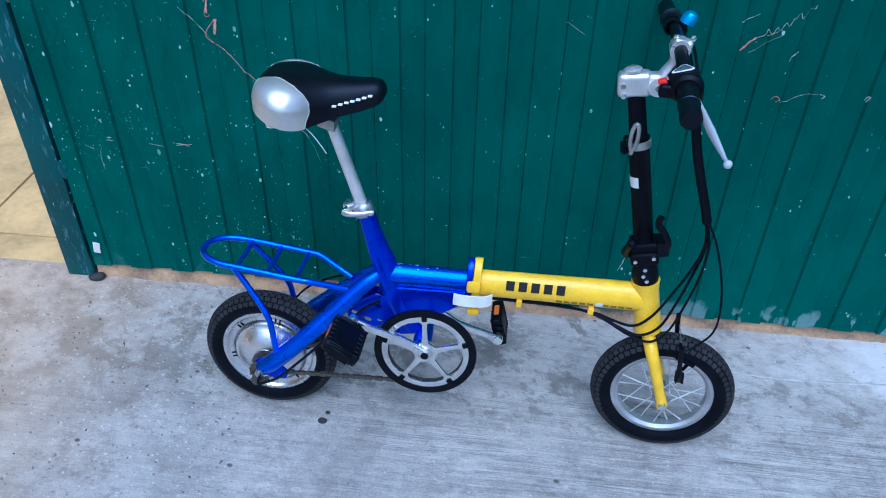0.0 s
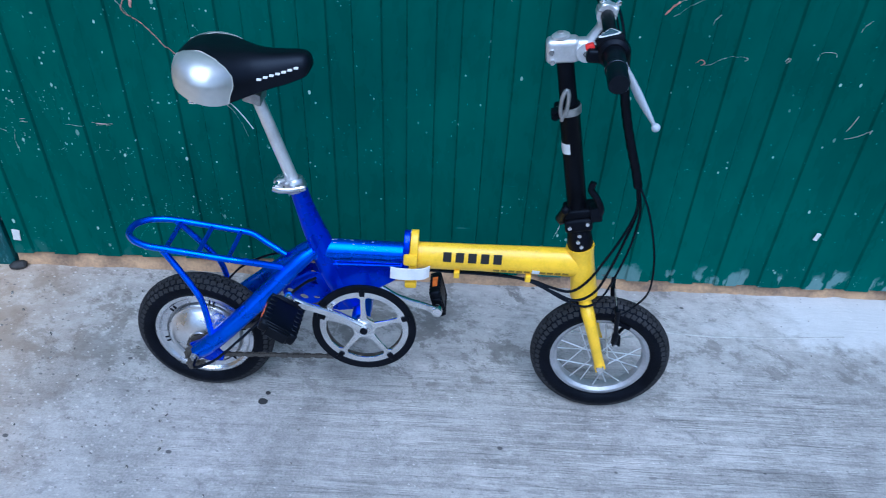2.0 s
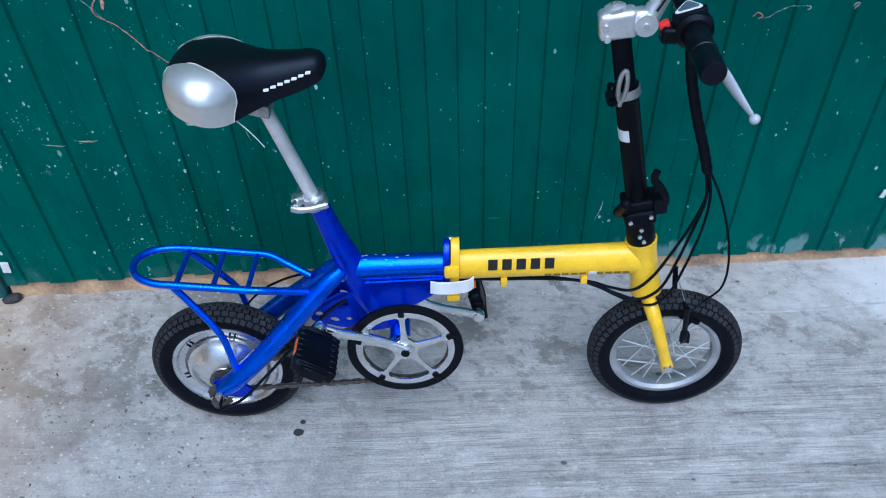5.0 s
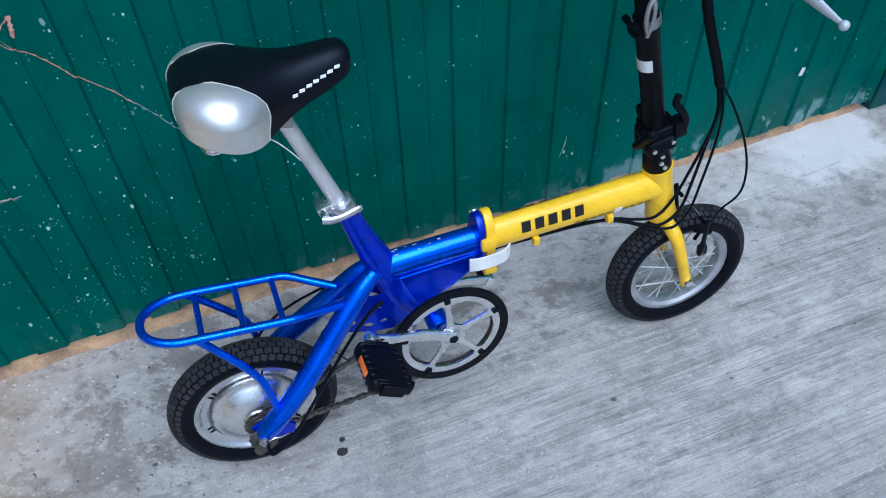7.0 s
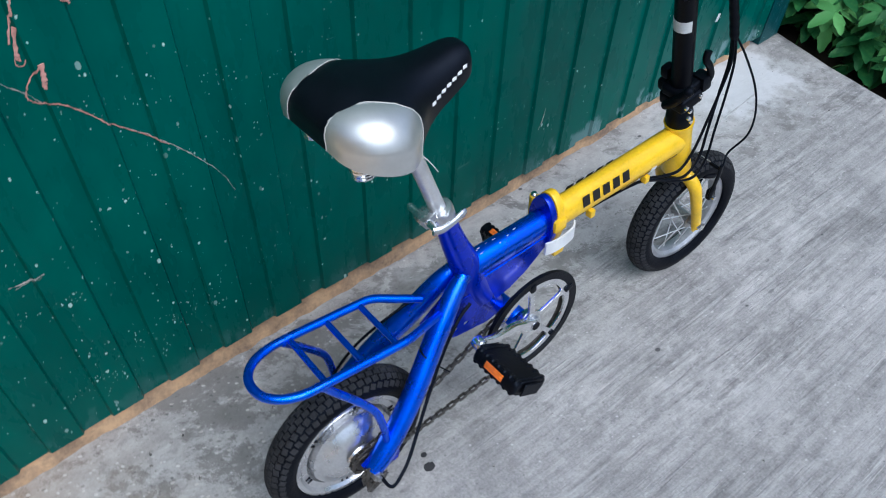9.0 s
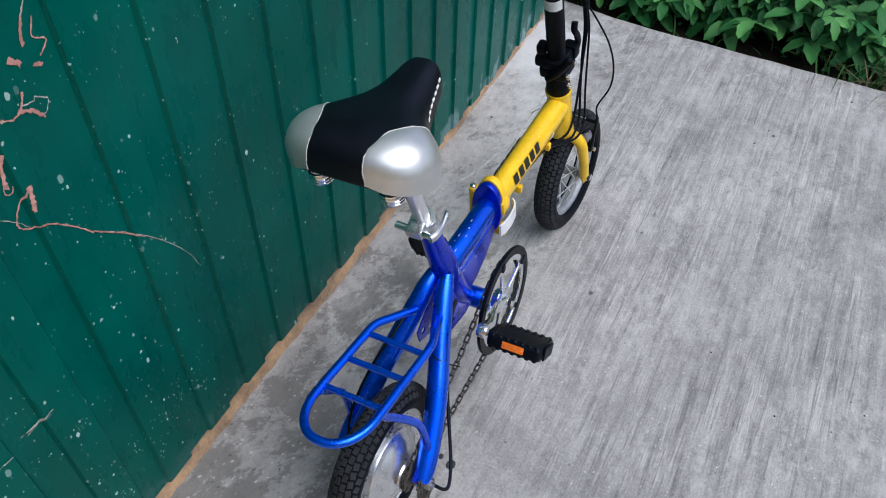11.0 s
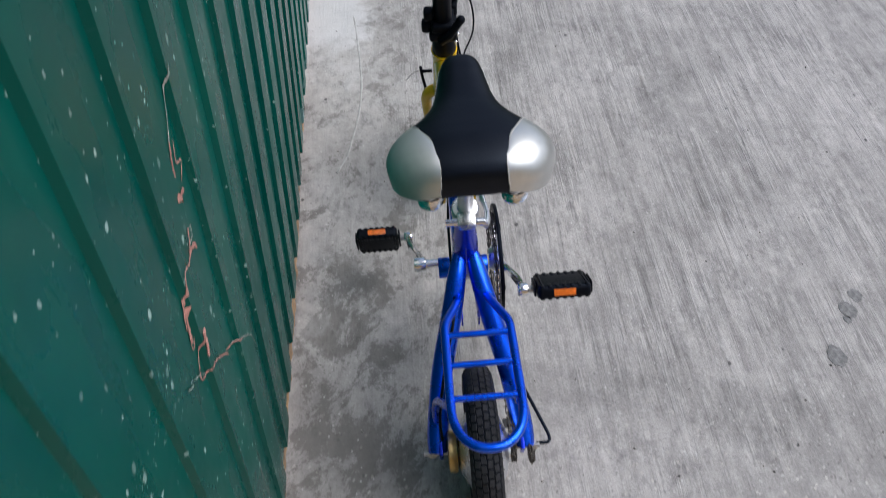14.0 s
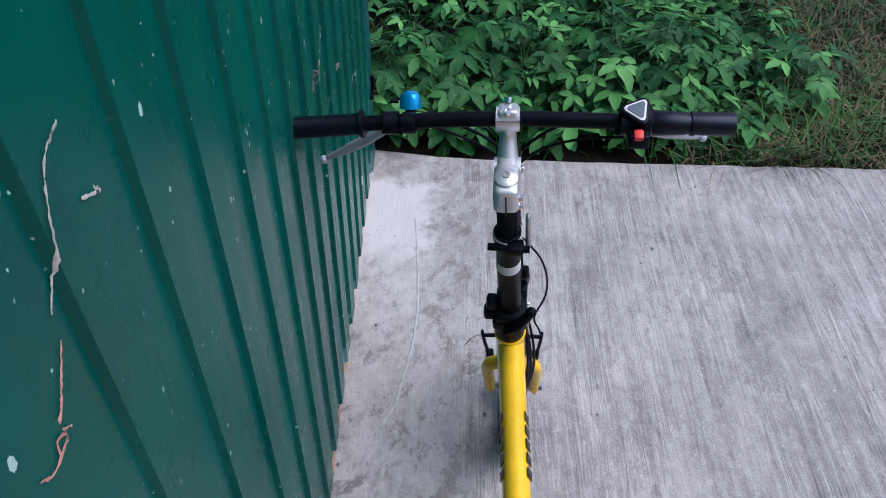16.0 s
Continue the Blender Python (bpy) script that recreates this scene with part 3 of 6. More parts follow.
def gate():
    leaf = thing("gate", pose(0, 0, 0), "closed green gate leaf of ribbed sheet steel, speckled with whitewash", "gate")
    # profiled sheet: proud and recessed flats by turns
    pitch, first = PITCH, FIRST
    prof = [(-1.014, PROUD)]
    k = 0
    while True:
        c = first + pitch * k
        if c + 0.064 > 1.449:
            break
        prof += [(c - 0.002, PROUD), (c + 0.002, RECESS), (c + 0.0545, RECESS), (c + 0.0585, PROUD)]
        k += 1
    prof.append((1.449, PROUD))
    bm = bmesh.new()
    zs = [0.0, 0.02, 0.3, 0.8, 1.4, 2.1]
    cols = []
    for x, y in prof:
        wave = [0.0008 * noise.noise((x * 2.0, z * 2.0, 7.0)) for z in zs]
        foot = float(np.interp(x, (-1.01, -0.7, -0.3, 0.0, 0.4, 1.0, 1.45), (0.047, 0.050, 0.060, 0.055, 0.044, 0.040, 0.040))) + 0.002 * noise.noise((x * 20, 0, 0))
        cols.append(([bm.verts.new((x, y + w, foot + z)) for z, w in zip(zs, wave)], [bm.verts.new((x, y + w + 0.003, foot + z)) for z, w in zip(zs, wave)]))
    for (a, a2), (b, b2) in zip(cols, cols[1:]):
        for i in range(len(zs) - 1):
            bm.faces.new((a[i], b[i], b[i + 1], a[i + 1]))
            bm.faces.new((a2[i], a2[i + 1], b2[i + 1], b2[i]))
        bm.faces.new((a[0], a2[0], b2[0], b[0]))
        bm.faces.new((a[-1], b[-1], b2[-1], a2[-1]))
    part("sheet", bm, GREEN, leaf, angle=12)
    bm = bmesh.new()
    box(bm, (0.03, 0.04, 2.1), pose(-0.998, 0.03, 1.12), 0.003)
    part("frame_stile", bm, GREEN, leaf)
    bm = bmesh.new()
    box(bm, (0.03, 0.04, 2.1), pose(1.432, 0.03, 1.12), 0.003)
    part("frame_stile", bm, GREEN, leaf)
    bm = bmesh.new()
    box(bm, (2.40, 0.04, 0.03), pose(0.217, 0.075, 0.11), 0.003)
    part("frame_rail", bm, GREEN, leaf)
    # the weld where the hinge sits
    bm = bmesh.new()
    bmesh.ops.create_icosphere(bm, subdivisions=3, radius=1.0)
    for v in bm.verts:
        v.co = Vector((-1.019 + v.co.x * 0.012, -0.001 + v.co.y * 0.006, 0.365 + v.co.z * 0.03)) * (1 + 0.002 * noise.noise(v.co * 3))
    part("hinge", bm, POST, leaf, "paint-caked hinge lump")
    bm = bmesh.new()
    box(bm, (0.02, 0.002, 0.036), pose(-0.990, -0.0065, 0.113, 0, 8, 0), 0.0006)
    part("tag", bm, PAPER, leaf, "small white paper tag")
    bm = bmesh.new()
    box(bm, (0.012, 0.002, 0.024), pose(1.139, -0.0065, 0.226, 0, 12, 0), 0.0006)
    part("tag", bm, PAPER, leaf, "small white paper tag")
    def post(name, x0, x1, label):
        ob = thing(name, pose((x0 + x1) / 2, 0.045, 0), label, "gate post", kind="structure")
        bm = bmesh.new()
        box(bm, (x1 - x0, 0.094, 2.25), pose(0, 0.0, 1.125), 0.004)
        part("column", bm, POST, ob)
        return ob

    post("gate_post_1", -1.107, -1.026, "green-painted steel gate post, chipped")
    right = post("gate_post_2", 1.462, 1.565, "green-painted steel gate post by the weeds")
    bm = bmesh.new()
    box(bm, (0.05, 0.012, 0.012), pose(-0.012, -0.052, 0.262), 0.003)
    box(bm, (0.014, 0.012, 0.05), pose(0.012, -0.052, 0.285), 0.003)
    part("latch", bm, BLACK, right, "dark latch hook")
    # the lump at the foot of the hinge side
    bm = bmesh.new()
    bmesh.ops.create_icosphere(bm, subdivisions=3, radius=1.0)
    for v in bm.verts:
        k = 1 + 0.25 * noise.noise(v.co * 1.7)
        v.co = Vector((v.co.x * 0.024 * k, v.co.y * 0.014 * k, max(-0.9, v.co.z) * 0.012 * k))
    ob = part("hinge_stone", bm, GUM)
    ob.matrix_basis = pose(-1.012, -0.012, 0.010, 0, 0, 20)
    tagged(ob, "dark stone lump at the foot of the gate post", "stone")


def drawn_line(name, pts, r, material, parent, label=""):
    """A stroke on the sheet: a flattened tube in the wall's plane; pts of (x, z) or (x, z, width)."""
    path = smooth_path([(p[0], -0.0012, p[1], p[2] if len(p) > 2 else 1.0) for p in pts], 10)
    bm = bmesh.new()
    r = r * 0.55
    key = pts[0][0] * 9
    tube(bm, [(x + 0.0016 * noise.noise((i * 0.7, key, 3)), y, z + 0.0016 * noise.noise((i * 0.7, key, 7))) for i, (x, y, z, _) in enumerate(path)],
         [r * w * max(0.35, 0.95 + 1.1 * noise.noise((i * 0.55, key, 0))) for i, (_, _, _, w) in enumerate(path)], 6)
    for v in bm.verts:
        v.co.y = sheet_y(v.co.x) + (v.co.y + 0.0012) * 0.25
    part(name, bm, material, parent, label)


def graffiti():
    art = thing("chalk_scrawl", pose(0, -0.0015, 0), "coral and white chalk scrawl drawn on the green gate", "chalk scrawl")
    c, w = CORAL, PALE_LINE
    for pts, r, m in (
        (((-0.532, 0.803, 1.6), (-0.535, 0.784, 1.6), (-0.538, 0.768, 1.4)), 0.0038, c),
        (((-0.534, 0.801), (-0.556, 0.777), (-0.562, 0.759), (-0.550, 0.746), (-0.530, 0.739), (-0.502, 0.710), (-0.475, 0.673), (-0.444, 0.642), (-0.407, 0.603, 0.7)), 0.0021, c),
        (((-0.459, 0.658, 0.7), (-0.407, 0.605), (-0.372, 0.557), (-0.336, 0.495, 0.8), (-0.320, 0.446, 0.4)), 0.0013, w),
        (((-0.616, 0.829), (-0.569, 0.775), (-0.549, 0.747)), 0.0011, w),
        (((-0.414, 1.047), (-0.436, 1.006), (-0.450, 0.986)), 0.002, w),
        (((-0.450, 0.986), (-0.459, 0.968, 1.5), (-0.462, 0.954, 1.6)), 0.0026, c),
        (((-0.438, 0.979), (-0.447, 0.958), (-0.432, 0.947), (-0.446, 0.933)), 0.0018, c),
        (((-0.489, 0.953, 1.5), (-0.473, 0.938, 1.5)), 0.0036, c),
        (((-0.458, 0.928, 1.2), (-0.448, 0.923, 1.2)), 0.0036, c),
        (((-0.490, 0.912), (-0.498, 0.898), (-0.513, 0.890), (-0.533, 0.898), (-0.542, 0.876), (-0.555, 0.839)), 0.0024, c),
        (((-0.503, 0.894, 1.3), (-0.485, 0.884, 1.5), (-0.471, 0.864, 1.3)), 0.0028, c),
        (((-0.498, 0.898), (-0.470, 0.892), (-0.459, 0.881), (-0.471, 0.868), (-0.490, 0.888)), 0.0013, w),
        (((-0.543, 0.859, 1.2), (-0.552, 0.825, 1.7), (-0.552, 0.813, 1.4)), 0.0030, c),
        (((-0.553, 0.826), (-0.558, 0.810), (-0.550, 0.805), (-0.545, 0.812)), 0.0014, c),
        (((-0.129, 1.304), (-0.154, 1.295), (-0.170, 1.267), (-0.180, 1.234), (-0.194, 1.217)), 0.0021, w),
        (((-0.197, 1.197, 0.7), (-0.213, 1.178), (-0.228, 1.164, 1.2), (-0.258, 1.158), (-0.271, 1.169, 0.7)), 0.0024, c),
        (((-0.222, 1.148), (-0.244, 1.169), (-0.250, 1.157)), 0.002, c),
        (((-0.134, 1.252), (-0.107, 1.237), (-0.099, 1.229)), 0.0026, w),
        (((0.621, 0.800, 0.7), (0.634, 0.817, 1.6), (0.648, 0.831, 1.4)), 0.0032, c),
        (((0.650, 0.831), (0.664, 0.838), (0.668, 0.850), (0.676, 0.843), (0.684, 0.858), (0.690, 0.850), (0.698, 0.868), (0.706, 0.862), (0.712, 0.880)), 0.0010, w),
        (((0.712, 0.872), (0.722, 0.890), (0.728, 0.880), (0.738, 0.898), (0.748, 0.898), (0.752, 0.908)), 0.0010, w),
        (((0.668, 0.836, 0.8), (0.682, 0.846), (0.694, 0.852, 0.6)), 0.0012, c),
        (((0.640, 0.797), (0.656, 0.808), (0.677, 0.829), (0.695, 0.839)), 0.0007, w),
        (((0.710, 0.695), (0.721, 0.704), (0.731, 0.696), (0.723, 0.691)), 0.0018, c),
        (((0.729, 0.691), (0.746, 0.690), (0.764, 0.702), (0.793, 0.713), (0.808, 0.715)), 0.0009, w),
        (((0.812, 0.715), (0.823, 0.710), (0.817, 0.705)), 0.0016, w),
        (((0.913, 0.699), (0.917, 0.716), (0.909, 0.705)), 0.0016, w),
        (((0.977, 0.725), (0.994, 0.731), (1.015, 0.729), (1.019, 0.719)), 0.0015, w),
        (((1.048, 0.782), (1.052, 0.797), (1.064, 0.809)), 0.0015, w),
        (((1.109, 0.515), (1.135, 0.522), (1.155, 0.534), (1.163, 0.546), (1.160, 0.534)), 0.0015, w),
        (((1.106, 0.535), (1.115, 0.554), (1.122, 0.577)), 0.0022, w),
        (((0.725, 0.783), (0.731, 0.799), (0.742, 0.805)), 0.0020, w),
        (((0.609, 0.864), (0.645, 0.882)), 0.0010, w),
        (((0.468, 0.240, 0.6), (0.465, 0.215), (0.454, 0.181, 0.7)), 0.0024, w),
        (((-0.936, 0.443), (-0.917, 0.435)), 0.0012, w),
        (((-0.869, 0.475), (-0.856, 0.476)), 0.0016, w),
        (((-0.870, 0.468), (-0.853, 0.467)), 0.0016, w),
        (((-0.758, 0.466, 0.7), (-0.736, 0.463), (-0.720, 0.461, 0.7)), 0.0016, w),
        (((-0.699, 0.470, 0.7), (-0.676, 0.467, 1.3), (-0.646, 0.473, 0.8)), 0.0022, w),
        (((-0.691, 0.462, 0.7), (-0.652, 0.467, 0.7)), 0.0012, w),
        (((-0.892, 0.443), (-0.899, 0.415), (-0.897, 0.379)), 0.0008, w),
        (((0.248, 0.843), (0.268, 0.830), (0.291, 0.815)), 0.0009, w),
    ):
        drawn_line("stroke", pts, r, m, art)



def leaf_mesh(seed, leaflets):
    """A compound weed leaf lying along +x from its stalk: pointed, toothed, folded leaflets."""
    rnd = random.Random(seed)
    bm = bmesh.new()

    def one(m, length, width):
        n = 6
        mid, lft, rgt = [], [], []
        for i in range(n + 1):
            t = i / n
            w = width * (math.sin(math.pi * min(1, t * 0.94 + 0.06)) ** 0.75) * (1 - 0.35 * t) * (1 if i % 2 else 0.86)
            if i == n:
                w = 0.0
            x, z = length * t, -0.28 * length * t * t
            mid.append(bm.verts.new(m @ Vector((x, 0, z))))
            if 0 < i < n:
                lft.append(bm.verts.new(m @ Vector((x + 0.08 * length, w, z + 0.22 * w))))
                rgt.append(bm.verts.new(m @ Vector((x + 0.08 * length, -w, z + 0.22 * w))))
        for side in (lft, rgt):
            bm.faces.new((mid[0], mid[1], side[0]))
            for i in range(n - 2):
                bm.faces.new((mid[i + 1], mid[i + 2], side[i + 1], side[i]))
            bm.faces.new((mid[n - 1], mid[n], side[-1]))

    s = 0.042
    one(pose(0.045, 0, 0.0), s * 1.6, s * 0.46)
    if leaflets >= 3:
        for sgn in (1, -1):
            one(pose(0.042, 0, 0, sgn * 12, 0, sgn * rnd.uniform(55, 72)), s * 1.35, s * 0.38)
    if leaflets >= 5:
        for sgn in (1, -1):
            one(pose(0.02, 0, 0, sgn * 14, 0, sgn * rnd.uniform(70, 88)), s * 1.1, s * 0.29)
    tube(bm, [(-0.05, 0, -0.03), (0, 0, -0.004), (0.045, 0, 0)], 0.0011, 4)
    return finish(bm, "leaf", LEAF, 60)


def weeds():
    leaves = [leaf_mesh(k, n) for k, n in enumerate((3, 5, 3, 5, 3, 1))]
    rnd = random.Random(11)
    for i in range(92):
        x = 1.84 + 1.38 * rnd.random() ** 1.1
        y = 0.32 - 1.85 * rnd.random()
        if i < 22:
            x = 1.78 + 0.07 * rnd.random()
            y = 0.20 - 0.068 * i
        tall = rnd.uniform(0.20, 0.42) * (0.6 if x < 1.84 else 1.0)
        if y < -1.15:
            tall *= 0.6
        plant = thing("weed", pose(x, y, -0.045), "leafy green weed with toothed leaves at the concrete's edge" if x < 1.84 else "leafy green weed in a dense patch", "weed", "weeds beside the concrete")
        stems = rnd.randint(2, 3)
        for s in range(stems):
            a = rnd.uniform(0, 360)
            d = Vector((math.cos(radians(a)), math.sin(radians(a)), 0)) * rnd.uniform(0.02, 0.14)
            top = d + Vector((0, 0, tall * rnd.uniform(0.8, 1.1)))
            path = smooth_path([(0, 0, 0), tuple(d * 0.35 + Vector((0, 0, top.z * 0.5))), tuple(top)], 5)
            bm = bmesh.new()
            tube(bm, path, [0.0028 - 0.0016 * k / len(path) for k in range(len(path))], 5)
            part("stem", bm, STEM_GREEN, plant)
            n = rnd.randint(7, 11)
            for k in range(n):
                t = 0.3 + 0.7 * k / (n - 1)
                q = Vector(path[min(len(path) - 1, int(t * (len(path) - 1)))])
                ob = new("leaf", rnd.choice(leaves))
                ob.parent = plant
                turn = a + k * 137 + rnd.uniform(-25, 25)
                size = rnd.uniform(0.85, 1.75) * (1.15 - 0.4 * t)
                out = Vector((math.cos(radians(turn)), math.sin(radians(turn)), 0)) * 0.045 * size
                ob.matrix_basis = Matrix.Translation(q + out + Vector((0, 0, 0.02))) @ Euler((radians(rnd.uniform(-18, 18)), radians(rnd.uniform(-12, 30)), radians(turn)), "XYZ").to_matrix().to_4x4() @ Matrix.Scale(size, 4)

    def blades(name, count, material, seed, spot, tall, flat, label):
        r2 = random.Random(seed)
        verts, faces = [], []
        for _ in range(count):
            x, y = spot(r2)
            a, h = r2.uniform(0, 2 * math.pi), r2.uniform(*tall)
            bend = r2.uniform(*flat) * h
            w = r2.uniform(0.0015, 0.0040)
            sx, sy = -math.sin(a) * w, math.cos(a) * w
            b = len(verts)
            for t, k in ((0, 1), (0.4, 0.9), (0.75, 0.6)):
                px, py, pz = x + math.cos(a) * bend * t * t, y + math.sin(a) * bend * t * t, -0.06 + h * (t - 0.35 * t * t * bend / h)
                verts += [(px + sx * k, py + sy * k, pz), (px - sx * k, py - sy * k, pz)]
            verts.append((x + math.cos(a) * bend, y + math.sin(a) * bend, -0.06 + h * (1 - 0.35 * bend / h)))
            faces += [(b, b + 1, b + 3, b + 2), (b + 2, b + 3, b + 5, b + 4), (b + 4, b + 5, b + 6)]
        me = bpy.data.meshes.new(name)
        me.from_pydata(verts, [], faces)
        me.materials.append(material)
        ob = new(name, me)
        tagged(ob, label, "grass", kind="stuff")

    def edge(r):
        return 1.56 + 1.5 * r.random() ** 1.3, -0.9 - 1.7 * r.random() ** 0.8

    def under(r):
        return 1.59 + 1.6 * r.random(), 0.3 - 2.2 * r.random()
    blades("grass", 2800, GRASS, 21, edge, (0.07, 0.26), (0.4, 1.5), "sparse green grass at the concrete's edge")
    blades("dry_grass", 4200, STRAW, 22, lambda r: (1.555 + 1.3 * r.random() ** 1.2, -0.95 - 1.9 * r.random() ** 0.8), (0.04, 0.16), (0.6, 1.8), "matted dry grass and straw")
    blades("grass", 1300, GRASS, 23, under, (0.05, 0.14), (0.3, 1.2), "green grass between the weeds")
    bm = bmesh.new()
    r3 = random.Random(31)
    for _ in range(600):
        m = pose(1.62 + 1.7 * r3.random(), 0.3 - 2.3 * r3.random(), r3.uniform(-0.045, 0.03), r3.uniform(-40, 40), r3.uniform(-40, 40), r3.uniform(0, 360)) @ Matrix.Scale(r3.uniform(0.6, 1.2), 4)
        q = [bm.verts.new(m @ Vector(p)) for p in ((0, 0, 0), (0.016, 0.011, 0.003), (0.035, 0, -0.004), (0.016, -0.011, 0.003))]
        bm.faces.new((q[0], q[1], q[2]))
        bm.faces.new((q[0], q[2], q[3]))
    tagged(part("ground_cover", bm, LEAF), "low green ground cover under the weeds", "ground cover", kind="stuff")


def litter():
    rnd = random.Random(3)
    for x, y, r in ((-0.243, -0.446, 0.011), (-0.236, -0.420, 0.006)):
        bm = bmesh.new()
        out = [(r * math.cos(t / 14 * 2 * math.pi) * (1 + 0.3 * noise.noise((t * 0.9, x, y))), r * 0.8 * math.sin(t / 14 * 2 * math.pi) * (1 + 0.3 * noise.noise((t * 0.7, y, x))), -0.002) for t in range(14)]
        blob(bm, out, (0, 0, 1), 0.0025)
        ob = part("tar_spot", bm, GUM)
        ob.matrix_basis = pose(x, y, 0.0012)
        tagged(ob, "dark tar spot on the concrete", "tar spot", "tar spots")
    bm = bmesh.new()
    ridge = smooth_path([(0.517, -0.091), (0.58, -0.118), (0.656, -0.135), (0.763, -0.154), (0.877, -0.163), (0.978, -0.161), (1.079, -0.156), (1.24, -0.145)], 8)
    tube(bm, [(x, y, 0.0) for x, y in ridge], [0.0042 * (0.75 + 0.5 * noise.noise((k * 0.35, 0, 0))) for k in range(len(ridge))], 8)
    for v in bm.verts:
        v.co.z *= 0.7
    tagged(part("mortar_ridge", bm, RIDGE), "thin pale ridge of dried mortar on the concrete", "mortar ridge")
    for x, y, r in ((-0.118, -1.231, 0.030), (0.007, -1.313, 0.026), (0.05, -1.35, 0.020), (-0.02, -1.30, 0.012)):
        bm = bmesh.new()
        out = [(r * math.cos(t / 22 * 2 * math.pi) * (1 + 0.35 * noise.noise((t * 0.8, x * 9, y))), r * 0.75 * math.sin(t / 22 * 2 * math.pi) * (1 + 0.35 * noise.noise((t * 0.6, y * 7, x))), -0.002) for t in range(22)]
        blob(bm, out, (0, 0, 1), 0.0018)
        ob = part("mud_print", bm, MUD)
        ob.matrix_basis = pose(x, y, 0.0014)
        tagged(ob, "dried grey mud print on the concrete", "mud print", "mud prints")
    bm = bmesh.new()
    for _ in range(520):
        x, y = rnd.uniform(-1.5, 1.5), rnd.uniform(-1.9, -0.05)
        if x > -0.3 and rnd.random() < 0.72:
            continue
        s = rnd.uniform(0.0012, 0.0042) * (1.0 if x < -0.3 else 0.7)
        m = pose(x, y, s * 0.4, rnd.uniform(0, 360), rnd.uniform(0, 360), rnd.uniform(0, 360)) @ Matrix.Diagonal((s * rnd.uniform(0.8, 1.8), s, s * 0.7, 1))
        bmesh.ops.create_icosphere(bm, subdivisions=1, radius=1.0, matrix=m)
    tagged(part("gravel", bm, GRIT, angle=20), "loose grit and crumbs on the concrete", "grit", kind="stuff")


def grit_material():
    g = Graph("grit")
    isl = g.node("ShaderNodeNewGeometry")
    ramp = g.node("ShaderNodeValToRGB", Fac=isl.outputs["Random Per Island"])
    e = ramp.color_ramp.elements
    e[0].color, e[1].color = (0.035, 0.034, 0.034, 1), (0.62, 0.58, 0.53, 1)
    q = e.new(0.55)
    q.color = (0.16, 0.15, 0.14, 1)
    g.put(g.p.inputs["Base Color"], ramp.outputs["Color"])
    g.p.inputs["Roughness"].default_value = 0.9
    return g.m


GRIT = grit_material()
RIDGE = mat("dried_mortar", (0.42, 0.42, 0.41), 0.9, noise_scale=40, amount=0.25, bump=0.6, bump_scale=160)
MUD = mat("dried_mud", (0.20, 0.20, 0.20), 0.95, noise_scale=90, amount=0.5, bump=0.6, bump_scale=180)

setting()
gate()
graffiti()
litter()

# ---- the folding bicycle ----
# Its own frame: x ahead, y to its left, z up, origin on the ground below the cranks; it leans a little towards the gate.
BIKE = pose(-0.002, -0.388, 0.001, -5.7, 0, -1.0)
AX = Vector((-0.238, 0, 1)).normalized()
HEAD = Vector((0.481, 0, 0.32))
STEER = Matrix.Translation(HEAD) @ Matrix.Rotation(radians(-3.8), 4, AX) @ Matrix.Translation(-HEAD)
REAR, FRONT = Vector((-0.3690, -0.002, 0.1545)), Vector((0.5345, -0.004, 0.1545))
CRANK = Vector((0.005, 0, 0.242))
R_TYRE, R_SECT, R_RIM = 0.1555, 0.0265, 0.110


def on_head(h, ahead=0.0, side=0.0):
    """A point h metres up the steering axis from the foot of the head tube."""
    f = Vector((AX.z, 0, -AX.x))
    return HEAD + AX * h + f * ahead + Vector((0, side, 0))


def tyre(parent, c, turn=None):
    bm = bmesh.new()
    prof = []
    rc = R_TYRE - R_SECT
    for i in range(25):
        t = radians(-128 + 256 * i / 24)
        prof.append((rc + R_SECT * math.cos(t) * (1.0 if abs(math.degrees(t)) > 40 else 0.985), R_SECT * 1.04 * math.sin(t)))
    lathe(bm, prof + [(R_RIM + 0.001, 0.014), (R_RIM + 0.001, -0.014)], c, seg=96, closed=True)
    if turn:
        bm.transform(turn)
    ob = part("tyre", bm, RUBBER, parent)
    # blocks of the tread
    bm = bmesh.new()
    n = 62
    for i in range(n):
        for row, (deg, sx, sy, skew) in enumerate(((-64, 0.0125, 0.0120, -14), (-36, 0.0136, 0.0112, 10), (-12, 0.0142, 0.0098, -6), (12, 0.0142, 0.0098, 6), (36, 0.0136, 0.0112, -10), (64, 0.0125, 0.0120, 14))):
            a = 2 * math.pi * (i + (0.5 if row % 2 else 0.0)) / n
            m = (Matrix.Translation(c) @ Matrix.Rotation(a, 4, "Y") @ Matrix.Translation((0, 0, rc)) @ Matrix.Rotation(radians(-deg), 4, "X")
                 @ Matrix.Translation((0, 0, R_SECT - 0.0008)) @ Matrix.Rotation(radians(skew), 4, "Z"))
            vs = [bm.verts.new(m @ Vector((x * sx * k * 0.5, y * sy * k * 0.5, z))) for z, k in ((-0.0015, 0.97), (0.0018, 0.84)) for x, y in ((-1, -1), (1, -1), (1, 1), (-1, 1))]
            bm.faces.new(vs[4:8])
            for k in range(4):
                bm.faces.new((vs[k], vs[(k + 1) % 4], vs[4 + (k + 1) % 4], vs[4 + k]))
    if turn:
        bm.transform(turn)
    tagged(part("tread", bm, DUSTY, parent, angle=20), kind="stuff")
    return ob


